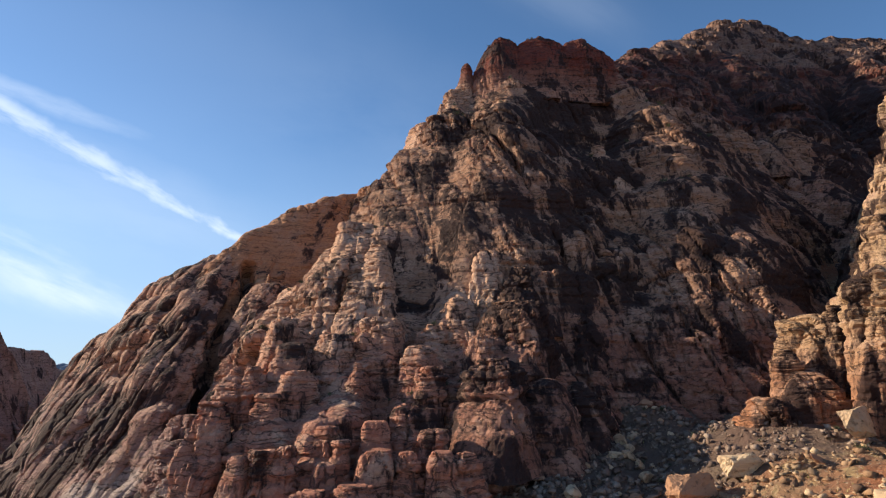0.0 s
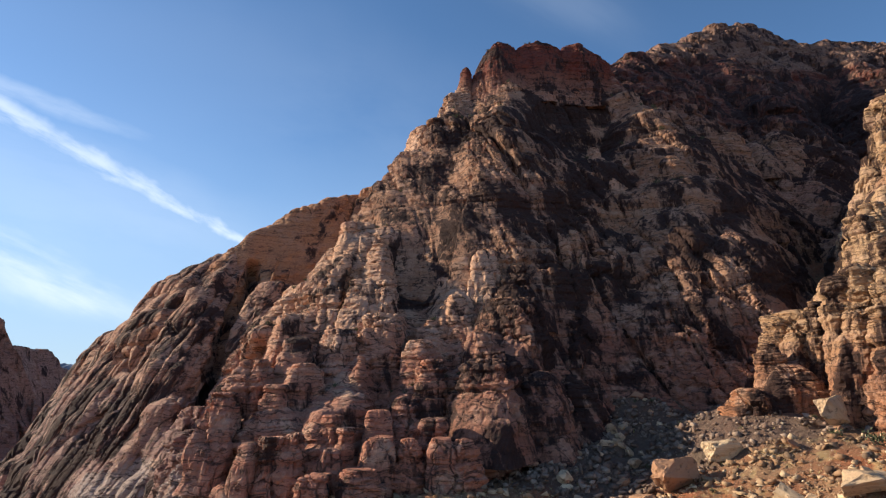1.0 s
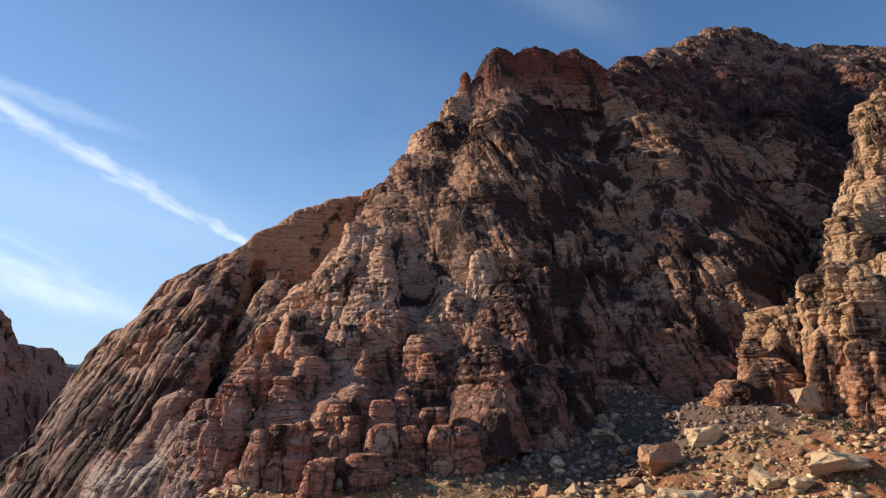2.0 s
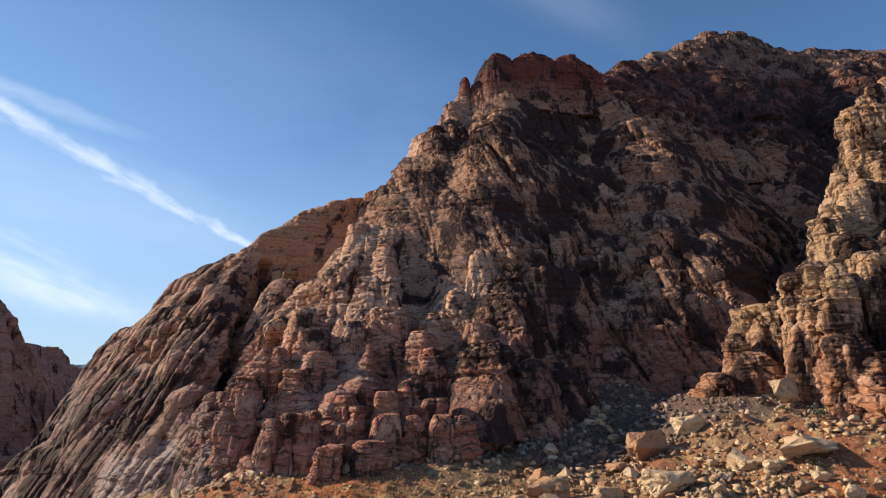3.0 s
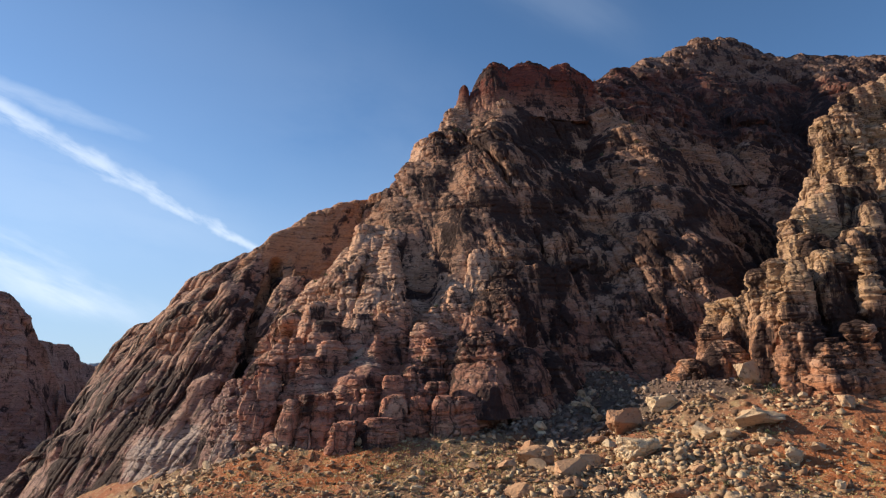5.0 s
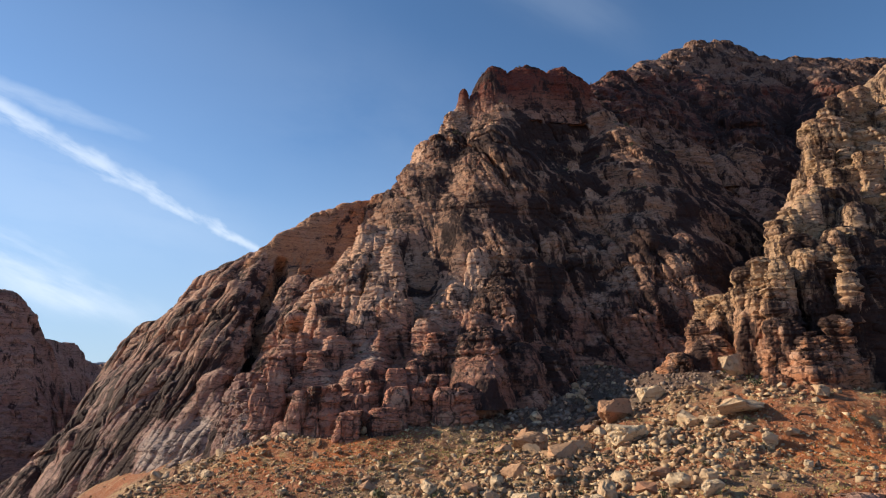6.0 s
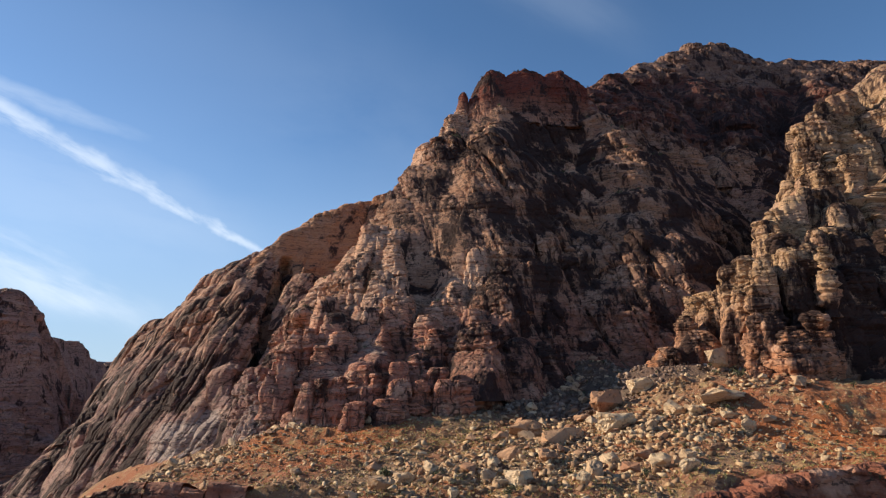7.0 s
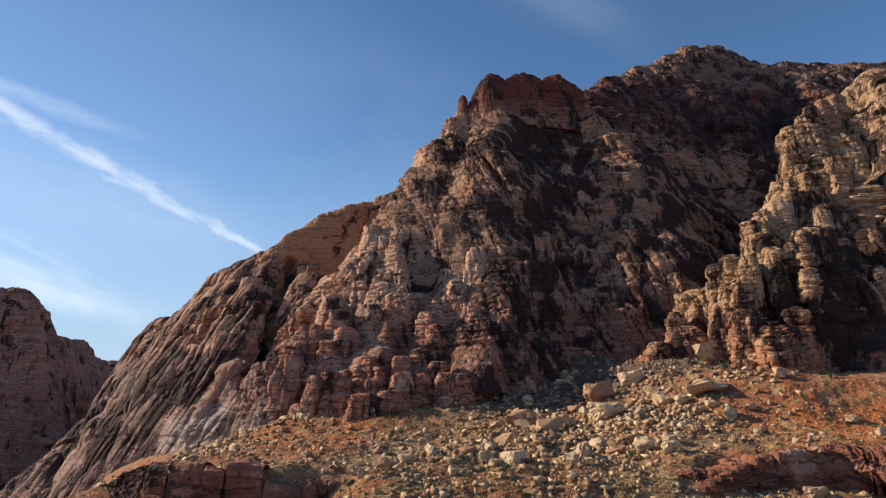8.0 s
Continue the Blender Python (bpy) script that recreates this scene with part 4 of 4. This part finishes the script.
# scree between them
def field(count, centre, spread_xy, turn, sizes, power, seed):
    r = random.Random(seed)
    ca, sa = math.cos(radians(turn)), math.sin(radians(turn))
    for k in range(count):
        u, v = r.gauss(0, spread_xy[0]), r.gauss(0, spread_xy[1])
        x, y = centre[0] + u * ca - v * sa, centre[1] + u * sa + v * ca
        if noise.noise(Vector((x / 11, y / 11, seed))) + 0.5 * noise.noise(Vector((x / 4, y / 4, seed))) < r.uniform(-0.55, 0.25):
            continue
        yield x, y, sizes[0] + (sizes[1] - sizes[0]) * r.random() ** power, r


for count, centre, spread_xy, turn, sizes, power, seed in (
    (170, (48, 100), (34, 14), 40, (0.42, 3.3), 4.5, 1),
    (110, (18, 78), (22, 13), 12, (0.4, 2.2), 4.0, 2),
    (110, (58, 175), (28, 12), 50, (0.7, 2.6), 3.0, 3),
    (90, (-60, 128), (32, 18), 10, (0.5, 2.0), 3.0, 4),
    (60, (-94, 145), (12, 22), 10, (0.5, 2.4), 3.0, 5),
):
    for x, y, size, r in field(count, centre, spread_xy, turn, sizes, power, seed):
        put_stone("boulder", r.choice(shapes), x, y, size, r.uniform(0, 360), r.uniform(-45, 45), "angular tan sandstone boulder lying in the scree", "scree boulders")


def scatter(name, meshes, rows, label, category, material_slots):
    """Many small copies joined in one mesh."""
    verts, faces, mats, base = [], [], [], 0
    for me, m, slot in rows:
        co = np.empty(len(me.vertices) * 3, dtype=np.float32)
        me.vertices.foreach_get("co", co)
        mm = np.array(m)
        verts.append(co.reshape(-1, 3) @ mm[:3, :3].T + mm[:3, 3])
        tri = np.empty(len(me.polygons) * 3, dtype=np.int32)
        me.polygons.foreach_get("vertices", tri)
        faces.append(tri.reshape(-1, 3) + base)
        mats.append(np.full(len(me.polygons), slot, dtype=np.int32))
        base += len(me.vertices)
    verts, faces, mats = np.concatenate(verts), np.concatenate(faces), np.concatenate(mats)
    out = bpy.data.meshes.new(name)
    out.vertices.add(len(verts))
    out.vertices.foreach_set("co", verts.reshape(-1).astype(np.float32))
    out.loops.add(faces.size)
    out.loops.foreach_set("vertex_index", faces.reshape(-1))
    out.polygons.add(len(faces))
    out.polygons.foreach_set("loop_start", np.arange(0, faces.size, 3, dtype=np.int32))
    for m in material_slots:
        out.materials.append(m)
    out.polygons.foreach_set("material_index", mats)
    out.update()
    return tagged(new(name, out), label, category, kind="stuff")


def island_stone(name, ramp):
    """Stones of many tints in one mesh."""
    g = Graph(name)
    r = g.n.new("ShaderNodeNewGeometry").outputs["Random Per Island"]
    t = g.n.new("ShaderNodeValToRGB")
    g.put(t.inputs[0], r)
    while len(t.color_ramp.elements) < len(ramp):
        t.color_ramp.elements.new(0.5)
    for k, (e, c) in enumerate(zip(t.color_ramp.elements, ramp)):
        e.position, e.color = k / (len(ramp) - 1), (*c, 1)
    colour = g.mix(g.span(g.noise(g.pos, 1.4, 4, 0.7), 0.5, 0.7, 0.0, 0.6), t.outputs[0], (0.10, 0.07, 0.05))
    return g.done(colour, g.noise(g.pos, 2.5, 4, 0.7), 0.7, 0.2)


rubble_mat = island_stone("rubble_stone", [(0.24, 0.12, 0.065), (0.50, 0.345, 0.20), (0.26, 0.155, 0.085), (0.66, 0.49, 0.30), (0.12, 0.07, 0.045), (0.40, 0.24, 0.13)])
pebbles = [stone_mesh("pebble", 300 + k, rubble_mat, 7, 0, 1.2, 0.75) for k in range(8)]
rows = []
for count, centre, spread_xy, turn, sizes, power, seed in (
    (14000, (45, 100), (36, 17), 40, (0.12, 1.3), 4.0, 11),
    (5600, (14, 76), (27, 16), 8, (0.12, 0.85), 4.0, 12),
    (5000, (52, 172), (30, 13), 50, (0.2, 1.5), 3.4, 13),
    (6000, (-75, 125), (42, 24), 0, (0.12, 1.0), 4.0, 14),
    (3600, (105, 80), (32, 20), 0, (0.12, 0.6), 3.2, 15),
    (4200, (25, 38), (42, 9), 0, (0.12, 1.1), 4.6, 17),
    (2500, (-25, 90), (38, 24), 0, (0.12, 0.8), 3.6, 18),
    (4000, (-95, 165), (30, 30), 0, (0.15, 1.2), 3.6, 19),
    (6000, (-92, 130), (16, 28), 0, (0.18, 1.2), 3.0, 20),
    (1500, (-20, 148), (40, 4), 4, (0.25, 1.5), 3, 16),
):
    for x, y, size, r in field(count, centre, spread_xy, turn, sizes, power, seed):
        rows.append((r.choice(pebbles), x, y, size, r.uniform(0, 360), r.uniform(-30, 30)))
zs = foot_height(np.array([[q[1] for q in rows]]), np.array([[q[2] for q in rows]]))[0]
# stones in the gully carry its shade in their darker colours
shaded_scree_mat = island_stone("shaded_scree_stone", [(0.20, 0.13, 0.095), (0.30, 0.21, 0.155), (0.14, 0.095, 0.07), (0.42, 0.31, 0.23), (0.10, 0.068, 0.054), (0.25, 0.16, 0.115)])
screes = [stone_mesh("shaded_scree_stone", 340 + k, shaded_scree_mat, 7, 0, 1.2, 0.75) for k in range(8)]
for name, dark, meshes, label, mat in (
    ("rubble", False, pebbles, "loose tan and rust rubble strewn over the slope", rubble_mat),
    ("scree", True, screes, "scree heaped in the gully under the cliffs, painted in shade", shaded_scree_mat),
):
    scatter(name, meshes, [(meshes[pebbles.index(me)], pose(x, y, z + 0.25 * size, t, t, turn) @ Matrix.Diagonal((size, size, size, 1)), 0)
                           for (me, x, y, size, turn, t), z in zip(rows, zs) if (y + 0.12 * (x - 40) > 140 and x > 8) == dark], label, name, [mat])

# ---- shrubs and dry grass ----
g = Graph("shrub_leaf", 0.8)
leaf_mat = g.done(g.mix(g.n.new("ShaderNodeNewGeometry").outputs["Random Per Island"], (0.055, 0.065, 0.03), (0.12, 0.125, 0.06)))
g = Graph("shrub_wood", 0.9)
wood_mat = g.done(g.mix(g.noise(g.pos, 6, 3), (0.10, 0.07, 0.05), (0.18, 0.13, 0.09)))
g = Graph("dry_grass", 0.9)
grass_mat = g.done(g.mix(g.n.new("ShaderNodeNewGeometry").outputs["Random Per Island"], (0.56, 0.44, 0.19), (0.34, 0.29, 0.11)))


def shrub(seed):
    """A low desert shrub: forked stems under a ragged crown of small leaves. One metre wide."""
    r = random.Random(seed)
    top = new("shrub")
    bm = bmesh.new()
    tips = []
    for k in range(7):
        a, lean = r.uniform(0, 6.28), r.uniform(0.2, 0.9)
        end = Vector((math.cos(a) * lean * 0.45, math.sin(a) * lean * 0.45, r.uniform(0.35, 0.7)))
        tips += [end, end * 0.7 + Vector((r.gauss(0, 0.1), r.gauss(0, 0.1), 0.05))]
        m = Matrix.Translation(end / 2) @ end.to_track_quat("Z", "Y").to_matrix().to_4x4()
        bmesh.ops.create_cone(bm, segments=5, radius1=0.03, radius2=0.008, depth=end.length, matrix=m)
    me = bpy.data.meshes.new("stems")
    bm.to_mesh(me)
    bm.free()
    me.materials.append(wood_mat)
    new("stems", me).parent = top
    verts, faces = [], []
    for k in range(130):
        c = r.choice(tips) + Vector((r.gauss(0, 0.14), r.gauss(0, 0.14), r.gauss(0, 0.10)))
        c.z = max(c.z, 0.05)
        q = Euler((r.uniform(0, 6.28), r.uniform(0, 6.28), r.uniform(0, 6.28))).to_matrix()
        s = r.uniform(0.06, 0.11)
        n0 = len(verts)
        verts += [c + q @ Vector(v) * s for v in ((-1, 0, 0), (0, -0.45, 0.1), (1, 0, 0), (0, 0.45, 0.1))]
        faces.append((n0, n0 + 1, n0 + 2, n0 + 3))
    me = bpy.data.meshes.new("leaves")
    me.from_pydata(verts, [], faces)
    me.materials.append(leaf_mat)
    new("leaves", me).parent = top
    return tagged(top, "low grey-green desert shrub growing between rocks", "shrub", "desert shrubs")


kinds = [shrub(40 + k) for k in range(5)]
rng = random.Random(21)
spots = []
for k in range(120):
    zone = rng.choice((((25, 42), (40, 12)), ((45, 95), (40, 22)), ((0, 75), (40, 18)), ((-92, 140), (14, 24)), ((-70, 120), (35, 20)), ((100, 75), (25, 22)), ((55, 165), (26, 16))))
    spots.append((zone[0][0] + rng.gauss(0, zone[1][0]), zone[0][1] + rng.gauss(0, zone[1][1]), rng.uniform(0.9, 2.4)))
spots += [(77, 51, 4.6), (90, 52, 3.0), (-68, 58, 4.5), (-62, 60, 3.0), (-12, 66, 3.4), (-2, 64, 2.6), (88, 126, 4.0), (84, 132, 3.0)]
spots = [(x, y, ground_z(x, y), size) for x, y, size in spots] + [(*p, rng.uniform(1.2, 3.0)) for p in PERCHES]
for k, (x, y, z, size) in enumerate(spots):
    m = pose(x, y, z - 0.06 * size, 0, 0, rng.uniform(0, 360)) @ Matrix.Diagonal((size, size, size * rng.uniform(0.75, 1.1), 1))
    if k < len(kinds):
        kinds[k].matrix_world = m
    else:
        copy_thing(kinds[k % 5], m).scale = m.to_scale()

verts, faces = [], []
rng = random.Random(5)
tufts = []
for k in range(11000):
    zone = rng.choice((((10, 70), (50, 16)), ((-60, 105), (45, 28)), ((-10, 120), (30, 16)), ((90, 70), (40, 24)), ((20, 50), (45, 9)), ((22, 38), (40, 9)), ((22, 36), (40, 9)), ((5, 120), (22, 8))))
    tufts.append((zone[0][0] + rng.gauss(0, zone[1][0]), zone[0][1] + rng.gauss(0, zone[1][1]), rng.uniform(0.25, 0.7)))
zs = foot_height(np.array([[q[0] for q in tufts]]), np.array([[q[1] for q in tufts]]))[0]
for (x, y, size), z in zip(tufts, zs):
    for k in range(6):
        a = rng.uniform(0, 6.28)
        c, s = math.cos(a) * size, math.sin(a) * size
        n0 = len(verts)
        verts += [(x - s * 0.15, y + c * 0.15, z - 0.05), (x + s * 0.15, y - c * 0.15, z - 0.05), (x + c * 0.6, y + s * 0.6, z + size * rng.uniform(0.5, 1.0))]
        faces.append((n0, n0 + 1, n0 + 2))
me = bpy.data.meshes.new("dry_grass")
me.from_pydata(verts, [], faces)
me.materials.append(grass_mat)
tagged(new("dry_grass", me), "tufts of dry yellow grass on the slope", "grass", kind="stuff")
